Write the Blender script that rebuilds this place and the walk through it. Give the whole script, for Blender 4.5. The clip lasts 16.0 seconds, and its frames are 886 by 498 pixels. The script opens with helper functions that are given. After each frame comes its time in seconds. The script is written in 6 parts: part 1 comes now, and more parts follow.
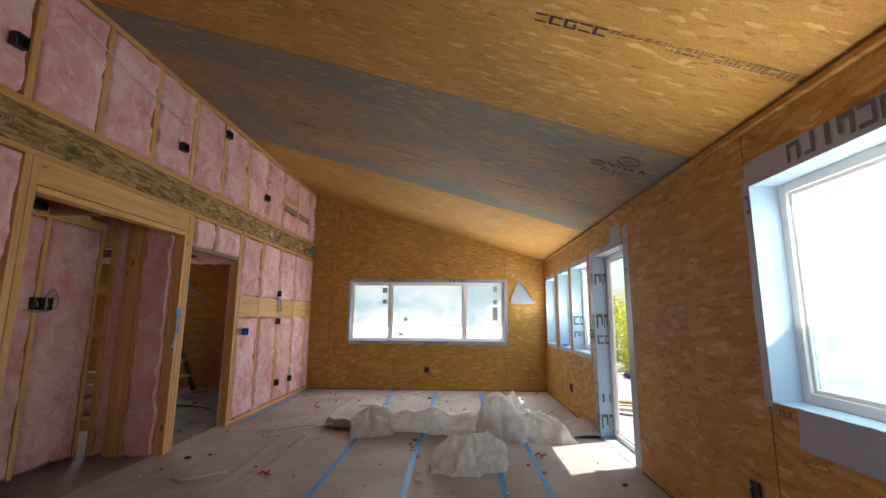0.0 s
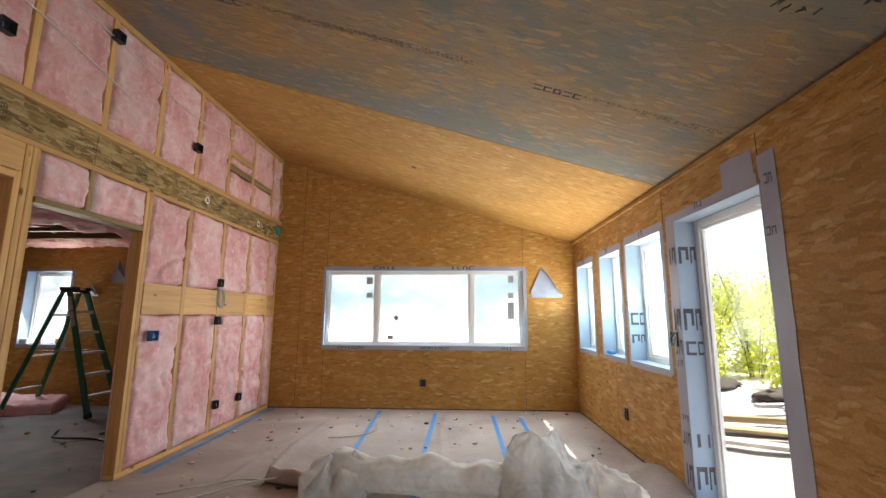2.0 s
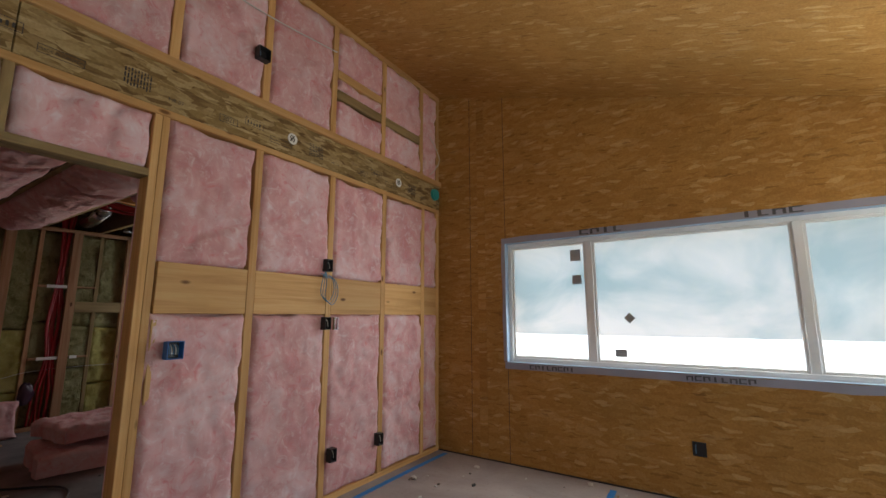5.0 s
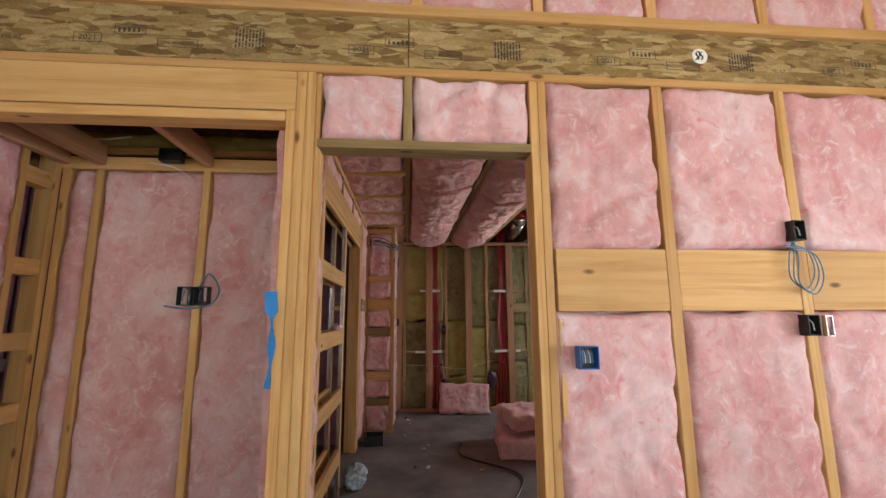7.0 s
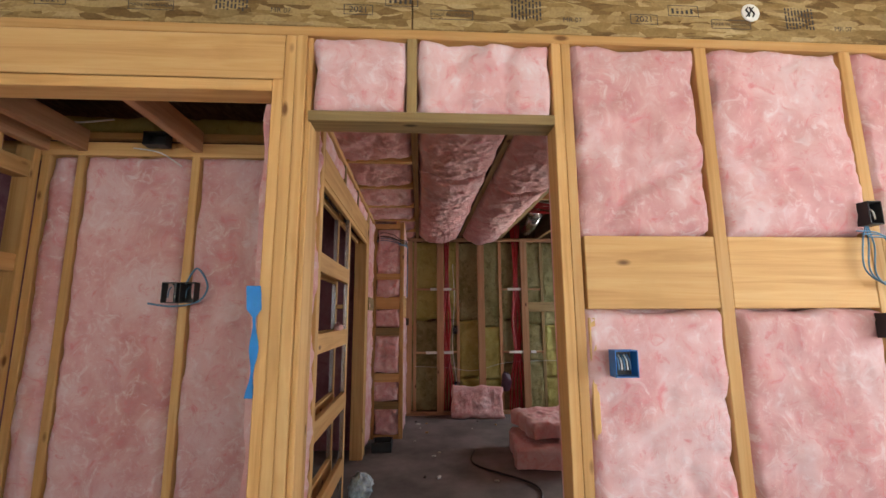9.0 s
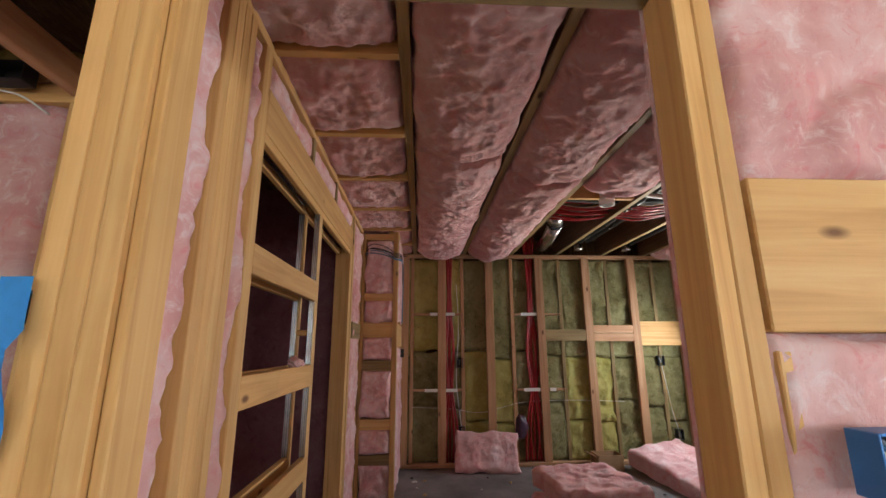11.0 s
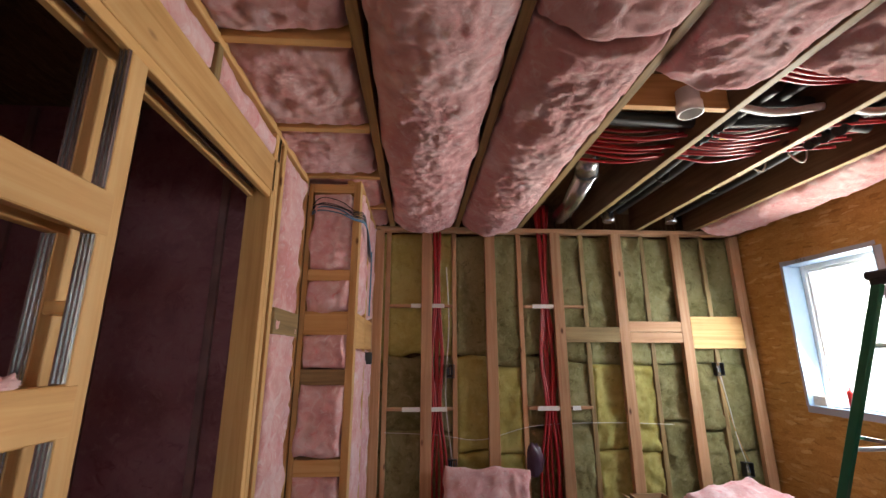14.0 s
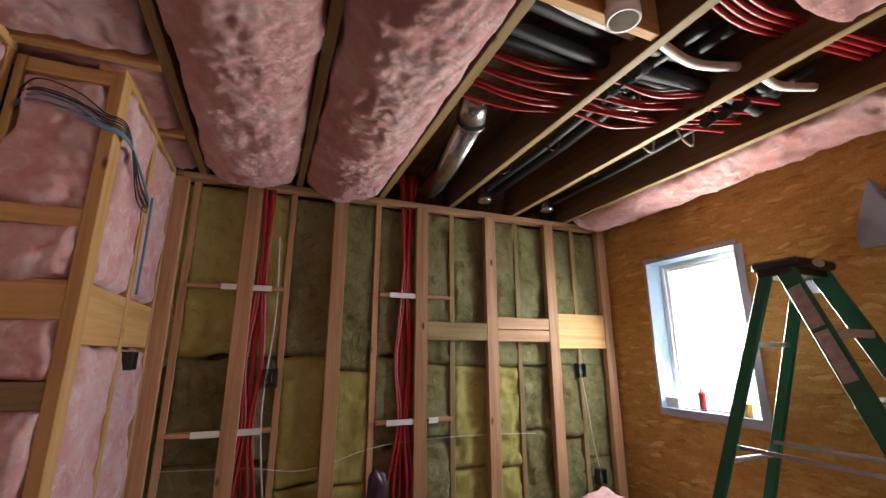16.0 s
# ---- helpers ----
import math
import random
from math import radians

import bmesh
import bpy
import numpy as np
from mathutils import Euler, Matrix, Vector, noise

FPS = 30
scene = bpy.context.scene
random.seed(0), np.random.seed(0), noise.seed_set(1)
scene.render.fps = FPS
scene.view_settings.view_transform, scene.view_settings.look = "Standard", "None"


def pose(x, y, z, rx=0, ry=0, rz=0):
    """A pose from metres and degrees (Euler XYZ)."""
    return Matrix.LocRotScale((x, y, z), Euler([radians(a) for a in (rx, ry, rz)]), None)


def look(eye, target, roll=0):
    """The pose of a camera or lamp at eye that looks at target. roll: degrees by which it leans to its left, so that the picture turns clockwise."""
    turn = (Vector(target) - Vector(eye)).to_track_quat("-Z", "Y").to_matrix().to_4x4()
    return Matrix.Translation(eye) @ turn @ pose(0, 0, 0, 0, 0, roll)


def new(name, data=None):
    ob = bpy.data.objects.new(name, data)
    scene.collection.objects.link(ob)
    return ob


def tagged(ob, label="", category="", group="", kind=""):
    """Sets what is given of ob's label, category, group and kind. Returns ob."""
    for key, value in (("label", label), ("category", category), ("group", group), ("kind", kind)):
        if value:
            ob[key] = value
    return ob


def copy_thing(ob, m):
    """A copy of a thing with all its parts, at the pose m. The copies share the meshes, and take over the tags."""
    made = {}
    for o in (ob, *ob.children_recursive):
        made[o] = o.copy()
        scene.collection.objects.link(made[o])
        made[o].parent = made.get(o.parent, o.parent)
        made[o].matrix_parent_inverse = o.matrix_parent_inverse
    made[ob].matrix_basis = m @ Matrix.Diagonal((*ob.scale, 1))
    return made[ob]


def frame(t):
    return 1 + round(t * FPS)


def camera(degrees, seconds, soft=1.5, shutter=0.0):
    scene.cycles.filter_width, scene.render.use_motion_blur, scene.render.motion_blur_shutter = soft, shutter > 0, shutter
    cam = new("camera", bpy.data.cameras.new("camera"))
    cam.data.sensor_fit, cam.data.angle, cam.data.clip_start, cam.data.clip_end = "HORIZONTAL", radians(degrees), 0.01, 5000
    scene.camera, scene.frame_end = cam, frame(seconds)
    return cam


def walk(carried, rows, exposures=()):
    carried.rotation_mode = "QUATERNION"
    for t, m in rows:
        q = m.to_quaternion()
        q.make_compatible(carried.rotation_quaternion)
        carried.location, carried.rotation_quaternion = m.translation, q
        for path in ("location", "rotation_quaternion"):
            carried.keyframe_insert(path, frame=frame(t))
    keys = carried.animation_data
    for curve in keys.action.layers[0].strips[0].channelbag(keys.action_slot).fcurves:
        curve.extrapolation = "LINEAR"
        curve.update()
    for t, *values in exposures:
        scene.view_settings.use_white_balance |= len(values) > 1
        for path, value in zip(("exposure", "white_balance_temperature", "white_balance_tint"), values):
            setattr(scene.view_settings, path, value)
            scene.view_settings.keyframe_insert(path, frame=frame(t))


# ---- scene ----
cam = camera(92.9, 16.0)
METRES, EYE, TILT, LEAN, TURN = 8.4, 1.315, 0.0, 0.0, 2.3
ROWS = [
    (0.0, 0.0, 0.0, 0.0, -0.06, 9.18, -0.36),
    (0.5, -0.0017, 0.0579, -0.001, -0.24, 9.14, -0.34),
    (1.0, -0.002, 0.1109, -0.0012, -0.1, 9.1, -0.3),
    (1.5, -0.0012, 0.1604, -0.002, 0.11, 9.11, -0.32),
    (2.0, -0.0021, 0.2108, -0.0024, -0.11, 9.08, -0.27),
    (2.5, -0.0034, 0.2635, -0.003, -0.22, 9.1, -0.24),
    (3.0, -0.004, 0.318, -0.003, -0.3, 9.06, -0.24),
    (5.5, -0.0458, 0.5466, -0.0041, 44.53, 9.08, 0.17),
    (6.0, -0.0743, 0.5625, -0.0044, 58.77, 9.05, 0.27),
    (6.5, -0.0968, 0.5651, -0.0042, 73.28, 9.17, 0.28),
    (7.0, -0.1032, 0.5625, -0.0042, 82.93, 9.18, 0.33),
    (7.5, -0.1026, 0.5625, -0.0043, 84.07, 9.18, 0.33),
    (8.0, -0.1058, 0.5633, -0.0041, 84.25, 9.17, 0.31),
    (8.5, -0.1161, 0.5648, -0.0046, 84.36, 9.18, 0.29),
    (9.0, -0.1329, 0.5673, -0.0048, 84.59, 9.16, 0.28),
    (11.5, -0.2589, 0.5775, -0.0043, 84.5, 13.66, 0.22),
    (12.0, -0.2829, 0.5802, -0.0051, 84.23, 13.7, 0.2),
    (12.5, -0.3045, 0.5826, -0.0053, 84.04, 13.7, 0.21),
    (13.0, -0.328, 0.5869, -0.0055, 84.06, 13.7, 0.18),
    (13.5, -0.3549, 0.5934, -0.0061, 84.16, 13.72, 0.13),
    (14.0, -0.3847, 0.6003, -0.007, 84.15, 13.79, 0.08),
    (14.5, -0.4146, 0.6068, -0.0068, 82.58, 13.75, 0.11),
    (15.0, -0.4408, 0.6149, -0.0069, 78.91, 13.76, 0.1),
    (15.5, -0.4647, 0.6253, -0.007, 72.44, 13.77, 0.02),
    (16.0, -0.4769, 0.6324, -0.0077, 65.38, 13.87, 0.04),
]
walk(cam, [(t, pose(0, 0, EYE, TILT, LEAN, TURN) @ pose(METRES * x, METRES * y, METRES * z, 90 + pitch, roll, yaw)) for t, x, y, z, yaw, pitch, roll in ROWS],
     [(0, 0.95), (1, 1.33), (2, 1.28), (3, 0.82), (5.5, 0.5), (6.5, 1.2), (7.2, 1.95), (9, 1.95), (11.5, 1.95), (13, 2.35), (15, 2.3), (16, 2.15)])

# ---------- light ----------
SUN_ELEV, SUN_AZ = 66.0, 70.0          # degrees; azimuth clockwise from +y
world = bpy.data.worlds.new("world")
scene.world = world
world.use_nodes = True
wn = world.node_tree
sky = wn.nodes.new("ShaderNodeTexSky")
sky.sky_type = "NISHITA"
sky.sun_disc = False
sky.sun_elevation = radians(SUN_ELEV)
sky.sun_rotation = radians(SUN_AZ)
sky.dust_density = 3.0
wn.links.new(sky.outputs[0], wn.nodes["Background"].inputs[0])
wn.nodes["Background"].inputs[1].default_value = 0.15

sun = new("sun", bpy.data.lights.new("sun", "SUN"))
sun.data.energy, sun.data.angle, sun.data.color = 5.0, radians(0.6), (1.0, 0.95, 0.86)
sun.matrix_world = look((0, 0, 0), (-math.sin(radians(SUN_AZ)) * math.cos(radians(SUN_ELEV)),
                                    -math.cos(radians(SUN_AZ)) * math.cos(radians(SUN_ELEV)), -math.sin(radians(SUN_ELEV))))


def window_light(x, y, z, w, h, aim, power, colour=(0.93, 0.97, 1.0), spread=180):
    """Daylight that falls in at a window's opening."""
    ob = new("window_light", bpy.data.lights.new("window_light", "AREA"))
    ob.data.shape, ob.data.size, ob.data.size_y = "RECTANGLE", w, h
    ob.data.energy, ob.data.color = power, colour
    ob.data.spread = radians(spread)
    ob.matrix_world = look((x, y, z), (x + aim[0], y + aim[1], z + aim[2]))
    return ob


SKYLIGHT, GROUNDLIGHT = (0.84, 0.93, 1.0), (1.0, 0.93, 0.80)   # cool from the sky above, warm from the sunlit ground
window_light(-0.61, 7.965, 1.42, 2.80, 1.02, (0, -1, -0.25), 18, (0.93, 0.97, 1.0))
for yy, ww in ((7.425, 0.60), (6.485, 0.54), (5.64, 0.66)):
    window_light(1.65, yy, 1.52, ww, 0.80, (-1, 0, -0.55), 3.4, SKYLIGHT)
    window_light(1.65, yy, 1.36, ww, 0.80, (-1, 0, 1.7), 6.5, GROUNDLIGHT, 140)
window_light(1.65, 1.36, 1.54, 1.72, 0.85, (-1, 0.35, -0.6), 11, SKYLIGHT)
window_light(1.65, 1.36, 1.38, 1.72, 0.85, (-1, 0.3, 1.7), 12, GROUNDLIGHT, 140)
window_light(-6.34, 7.945, 1.45, 0.64, 0.75, (0.1, -1, -0.45), 8, SKYLIGHT)
window_light(-6.34, 7.945, 1.35, 0.64, 0.75, (1.2, -1, 0.60), 8.5, GROUNDLIGHT, 120)

# plan of the place, metres
XW, XE, YN, YS = -2.82, 1.575, 7.95, -2.6      # inner faces of the big room
ZE, ZW = 2.375, 3.68                           # ceiling at the east and at the west wall
XB, YP = -7.1, 4.2                             # back wall and pocket-door wall of the small room
ZJ = 2.365                                     # underside of the joists
TH = 0.185                                     # outer walls
D = 0.10                                       # framed walls
Y0 = YP - 0.115                                # far face of the pocket-door wall
A0, A1, B0, B1 = 2.60, 4.152, 4.30, 5.238        # the two openings in the framed wall


# ---------- materials ----------
def material(name, rough=0.8, metal=0.0, colour=(0.5, 0.5, 0.5)):
    m = bpy.data.materials.new(name)
    m.use_nodes = True
    b = m.node_tree.nodes["Principled BSDF"]
    b.inputs["Roughness"].default_value = rough
    b.inputs["Metallic"].default_value = metal
    b.inputs["Base Color"].default_value = (*colour, 1)
    return m, m.node_tree, b


def node(nt, kind, **inputs):
    n = nt.nodes.new("ShaderNode" + kind)
    for k, v in inputs.items():
        k = k.replace("_", " ")
        n.inputs[k].default_value = v
    return n


def coords(nt, scale=(1, 1, 1), turn=(0, 0, 0), per_object=False):
    tc = nt.nodes.new("ShaderNodeTexCoord")
    mp = nt.nodes.new("ShaderNodeMapping")
    mp.inputs["Scale"].default_value = scale
    mp.inputs["Rotation"].default_value = [radians(a) for a in turn]
    nt.links.new(tc.outputs["Object"], mp.inputs["Vector"])
    if per_object:
        info = nt.nodes.new("ShaderNodeObjectInfo")
        mul = nt.nodes.new("ShaderNodeVectorMath")
        mul.operation = "SCALE"
        mul.inputs[0].default_value = (31, 17, 23)
        nt.links.new(info.outputs["Random"], mul.inputs["Scale"])
        nt.links.new(mul.outputs[0], mp.inputs["Location"])
    return mp.outputs[0]


def ramp(nt, fac, stops):
    r = nt.nodes.new("ShaderNodeValToRGB")
    els = r.color_ramp.elements
    while len(els) < len(stops):
        els.new(0.5)
    for e, (p, c) in zip(els, stops):
        e.position, e.color = p, (*c, 1)
    nt.links.new(fac, r.inputs[0])
    return r.outputs[0]


def mix(nt, fac, a, b, mode="MIX"):
    n = nt.nodes.new("ShaderNodeMix")
    n.data_type, n.blend_type = "RGBA", mode
    for sock, v in ((n.inputs[0], fac), (n.inputs[6], a), (n.inputs[7], b)):
        if isinstance(v, (int, float)):
            sock.default_value = v
        elif isinstance(v, tuple):
            sock.default_value = (*v, 1)
        else:
            nt.links.new(v, sock)
    return n.outputs[2]


def bump(nt, bsdf, height, strength=0.3, distance=0.01):
    n = node(nt, "Bump", Strength=strength, Distance=distance)
    nt.links.new(height, n.inputs["Height"])
    nt.links.new(n.outputs[0], bsdf.inputs["Normal"])


def noise_tex(nt, vec, scale, detail=4.0, rough=0.55, distortion=0.0):
    n = node(nt, "TexNoise", Scale=scale, Detail=detail, Roughness=rough, Distortion=distortion)
    nt.links.new(vec, n.inputs["Vector"])
    return n.outputs[0]


def fluff(name, dark, mid, light, red, strand=1.0):
    """Glass or mineral wool: mottled, wispy, with no gloss."""
    m, nt, b = material(name, 0.95)
    b.inputs["Specular IOR Level"].default_value = 0.1
    v = coords(nt, per_object=True)
    big = noise_tex(nt, v, 3.2, 5.0, 0.6, 0.8)
    mid_n = noise_tex(nt, v, 13.0, 8.0, 0.7, 1.2)
    wisp = noise_tex(nt, coords(nt, (1, 1, 0.55), per_object=True), 30.0, 9.0, 0.8, 0.35)
    fine = noise_tex(nt, v, 170.0, 3.0, 0.7, 2.0)
    soft = tuple((p + q) / 2 for p, q in zip(mid, light))
    c = ramp(nt, big, [(0.32, dark), (0.5, mid), (0.66, soft)])
    c = mix(nt, ramp(nt, mid_n, [(0.55, (0, 0, 0)), (0.68, (0.85, 0.85, 0.85))]), c, red)
    c = mix(nt, ramp(nt, mid_n, [(0.32, (0.85, 0.85, 0.85)), (0.47, (0, 0, 0))]), c, light)
    c = mix(nt, ramp(nt, wisp, [(0.57, (0, 0, 0)), (0.72, (0.65, 0.65, 0.65))]), c, tuple(min(0.9, q * 1.12) for q in light))
    c = mix(nt, ramp(nt, wisp, [(0.26, (0.5, 0.5, 0.5)), (0.40, (0, 0, 0))]), c, tuple(q * 0.85 for q in dark))
    info = nt.nodes.new("ShaderNodeObjectInfo")
    tone = ramp(nt, info.outputs["Random"], [(0, (0.88, 0.85, 0.83)), (1, (1.03, 1.03, 1.03))])
    c = mix(nt, 1.0, c, tone, "MULTIPLY")
    nt.links.new(c, b.inputs["Base Color"])
    add = nt.nodes.new("ShaderNodeMath")
    add.operation = "MULTIPLY_ADD"
    add.inputs[1].default_value = 0.12
    nt.links.new(fine, add.inputs[0])
    nt.links.new(wisp, add.inputs[2])
    bump(nt, b, add.outputs[0], 0.60 * strand, 0.024)
    return m


def timber(name, axis, base, dark, light):
    """Sawn softwood with the grain along one axis, knots and a tone of its own for each piece."""
    m, nt, b = material(name, 0.62)
    b.inputs["Specular IOR Level"].default_value = 0.3
    s = [26.0, 26.0, 26.0]
    s[axis] = 1.1
    v = coords(nt, tuple(s), per_object=True)
    grain = noise_tex(nt, v, 1.0, 6.0, 0.6, 0.8)
    s2 = [150.0, 150.0, 150.0]
    s2[axis] = 3.0
    fibre = noise_tex(nt, coords(nt, tuple(s2), per_object=True), 1.0, 2.0, 0.5)
    c = ramp(nt, grain, [(0.28, dark), (0.5, base), (0.75, light)])
    k = [7.0, 7.0, 7.0]
    k[axis] = 3.0
    vo = node(nt, "TexVoronoi", Scale=1.0)
    nt.links.new(coords(nt, tuple(k), per_object=True), vo.inputs["Vector"])
    knot = ramp(nt, vo.outputs["Distance"], [(0.05, (1, 1, 1)), (0.11, (0, 0, 0))])
    c = mix(nt, knot, c, (dark[0] * 0.35, dark[1] * 0.28, dark[2] * 0.25))
    info = nt.nodes.new("ShaderNodeObjectInfo")
    tone = ramp(nt, info.outputs["Random"], [(0, (0.78, 0.74, 0.70)), (0.5, (0.95, 0.95, 0.95)), (1, (1.05, 1.02, 0.98))])
    c = mix(nt, 1.0, c, tone, "MULTIPLY")
    stain = noise_tex(nt, coords(nt, (2, 2, 2), per_object=True), 1.0, 4.0, 0.6)
    c = mix(nt, ramp(nt, stain, [(0.55, (0, 0, 0)), (0.75, (0.35, 0.35, 0.35))]), c, (dark[0] * 0.7, dark[1] * 0.7, dark[2] * 0.7))
    nt.links.new(c, b.inputs["Base Color"])
    bump(nt, b, fibre, 0.25, 0.002)
    return m


def strandboard(name, turn, tones, stain=None, amount=0.0, scale=1.0, contrast=1.0, slim=1.0, swing=0, wave=0.07):
    """Oriented strand board: thin flat chips at several angles, a few pale ones, dark slits between them, water stains."""
    m, nt, b = material(name, 0.7)
    b.inputs["Specular IOR Level"].default_value = 0.2
    base = coords(nt, turn=turn)
    wob = node(nt, "TexNoise", Scale=7.0, Detail=3.0)
    nt.links.new(base, wob.inputs["Vector"])
    shift = nt.nodes.new("ShaderNodeVectorMath")
    shift.operation = "MULTIPLY_ADD"
    shift.inputs[1].default_value = (wave, wave, 0.0)
    nt.links.new(wob.outputs["Color"], shift.inputs[0])
    nt.links.new(base, shift.inputs[2])
    warp = shift.outputs[0]

    def chips(k, ang, sx, sy):
        mp = nt.nodes.new("ShaderNodeMapping")
        mp.inputs["Rotation"].default_value = (0, 0, radians(ang))
        mp.inputs["Scale"].default_value = (sx * scale, sy * scale * slim, 1.0)
        mp.inputs["Location"].default_value = (k * 3.7, k * 1.9, k * 5.3)
        nt.links.new(warp, mp.inputs["Vector"])
        vo = node(nt, "TexVoronoi", Scale=1.0, Randomness=1.0)
        nt.links.new(mp.outputs[0], vo.inputs["Vector"])
        sep = nt.nodes.new("ShaderNodeSeparateColor")
        nt.links.new(vo.outputs["Color"], sep.inputs[0])
        return sep.outputs[0], sep.outputs[1], vo.outputs["Distance"]

    mid = tuple((p + q) / 2 for p, q in zip(tones[1], tones[2]))

    def near(c, f):
        return tuple(a + (q - a) * f * contrast for a, q in zip(mid, c))

    stops = [(0.0, near(tones[0], 0.6)), (0.35, near(tones[1], 0.8)), (0.75, near(tones[2], 1.0)), (1.0, near(tones[3], 0.35))]
    l0, l1, l2, l3 = chips(0, 14 + swing, 12, 34), chips(1, -38, 12, 44), chips(2, 61, 12, 42), chips(3, 15, 7, 22)
    c = ramp(nt, l0[0], stops)
    for l in (l1, l2):
        c = mix(nt, ramp(nt, l[1], [(0.46, (0, 0, 0)), (0.48, (0.92, 0.92, 0.92))]), c, ramp(nt, l[0], stops))
    c = mix(nt, ramp(nt, l1[1], [(0.955, (0, 0, 0)), (0.965, (0.4, 0.4, 0.4))]), c, tones[3])
    c = mix(nt, ramp(nt, l3[1], [(0.95, (0, 0, 0)), (0.96, (0.22, 0.22, 0.22))]), c, tones[3])
    dk = (tones[0][0] * 0.42, tones[0][1] * 0.36, tones[0][2] * 0.30)
    for k, ang, cut in ((4, 72, 0.022), (5, -22, 0.018), (6, 28, 0.016)):
        l = chips(k, ang, 17, 95)
        c = mix(nt, ramp(nt, l[1], [(cut * 0.8, (0.36, 0.36, 0.36)), (cut * 0.8 + 0.004, (0, 0, 0))]), c, dk)
    for k, ang, cut in ((7, -64, 0.968), (8, 38, 0.968)):
        l = chips(k, ang, 14, 60)
        c = mix(nt, ramp(nt, l[1], [(cut, (0, 0, 0)), (cut + 0.006, (0.75, 0.75, 0.75))]), c, tones[3])
    fine = noise_tex(nt, warp, 90.0, 4.0, 0.65)
    c = mix(nt, 1.0, c, ramp(nt, fine, [(0.3, (0.80, 0.77, 0.74)), (0.7, (1.10, 1.09, 1.07))]), "MULTIPLY")
    cloud = noise_tex(nt, base, 1.1, 5.0, 0.62)
    c = mix(nt, 1.0, c, ramp(nt, cloud, [(0.3, (0.82, 0.79, 0.75)), (0.7, (1.06, 1.04, 1.0))]), "MULTIPLY")
    if stain:
        cloud_n = noise_tex(nt, coords(nt, (1.0, 1.1, 1.0), turn), 1.2, 9.0, 0.7, 0.5)
        sep = nt.nodes.new("ShaderNodeSeparateXYZ")
        nt.links.new(base, sep.inputs[0])
        rim = nt.nodes.new("ShaderNodeMath")
        rim.operation = "SUBTRACT"
        rim.inputs[1].default_value = 3.99
        nt.links.new(sep.outputs[1], rim.inputs[0])
        rim2 = nt.nodes.new("ShaderNodeMath")
        rim2.operation = "ABSOLUTE"
        nt.links.new(rim.outputs[0], rim2.inputs[0])
        edge = ramp(nt, rim2.outputs[0], [(0.72, (0, 0, 0)), (1.0, (0.15, 0.15, 0.15))])
        total = nt.nodes.new("ShaderNodeMath")
        total.operation = "ADD"
        nt.links.new(cloud_n, total.inputs[0])
        nt.links.new(edge, total.inputs[1])
        lo = 0.62 - amount * 0.4
        f = ramp(nt, total.outputs[0], [(lo - 0.10, (0.25, 0.25, 0.25)), (lo + 0.19, (0.97, 0.97, 0.97))])
        s2 = noise_tex(nt, base, 2.3, 5.0, 0.6, 0.5)
        tint = ramp(nt, s2, [(0.4, stain), (0.65, (stain[0] * 0.75, stain[1] * 1.0, stain[2] * 1.35))])
        grey = mix(nt, 0.72, c, tint)
        grey = mix(nt, ramp(nt, l2[1], [(0.93, (0, 0, 0)), (0.945, (0.5, 0.5, 0.5))]), grey, tones[2])
        c = mix(nt, f, c, grey)
    nt.links.new(c, b.inputs["Base Color"])
    bump(nt, b, l0[1], 0.12, 0.002)
    return m


def plain(name, colour, rough=0.6, metal=0.0, vary=0.12, scale=6.0, grain=0.15):
    m, nt, b = material(name, rough, metal, colour)
    v = coords(nt)
    n = noise_tex(nt, v, scale, 5.0, 0.6)
    lo = tuple(c * (1 - vary) for c in colour)
    hi = tuple(min(1, c * (1 + vary)) for c in colour)
    nt.links.new(ramp(nt, n, [(0.3, lo), (0.7, hi)]), b.inputs["Base Color"])
    if grain:
        bump(nt, b, noise_tex(nt, v, scale * 14, 3.0, 0.6), grain, 0.002)
    return m


PINK = fluff("pink_glass_wool", (0.68, 0.33, 0.33), (0.78, 0.465, 0.465), (0.88, 0.74, 0.755), (0.74, 0.27, 0.28))
PINK_LOFT = fluff("pink_loft_wool", (0.72, 0.37, 0.37), (0.80, 0.47, 0.47), (0.88, 0.72, 0.73), (0.76, 0.31, 0.32), 1.5)
# pink wool darkened: the closed closet's shade is put into its colour
PINK_SHADED = fluff("shaded_closet_wool", (0.22, 0.09, 0.11), (0.29, 0.13, 0.16), (0.34, 0.18, 0.21), (0.2, 0.07, 0.09), 0.4)
ROCKWOOL = fluff("green_mineral_wool", (0.20, 0.18, 0.075), (0.30, 0.275, 0.125), (0.40, 0.375, 0.21), (0.14, 0.12, 0.05), 2.2)
ROCKWOOL_Y = fluff("yellow_mineral_wool", (0.33, 0.29, 0.08), (0.40, 0.36, 0.115), (0.46, 0.42, 0.17), (0.28, 0.24, 0.07), 0.9)
WOOD = [timber("pine_%s" % "xyz"[a], a, (0.63, 0.37, 0.145), (0.49, 0.265, 0.09), (0.70, 0.46, 0.21)) for a in range(3)]
FIR = [timber("fir_%s" % "xyz"[a], a, (0.50, 0.28, 0.15), (0.36, 0.18, 0.09), (0.60, 0.38, 0.23)) for a in range(3)]
OLDW = [timber("weathered_%s" % "xyz"[a], a, (0.30, 0.21, 0.095), (0.17, 0.115, 0.05), (0.40, 0.30, 0.14)) for a in range(3)]
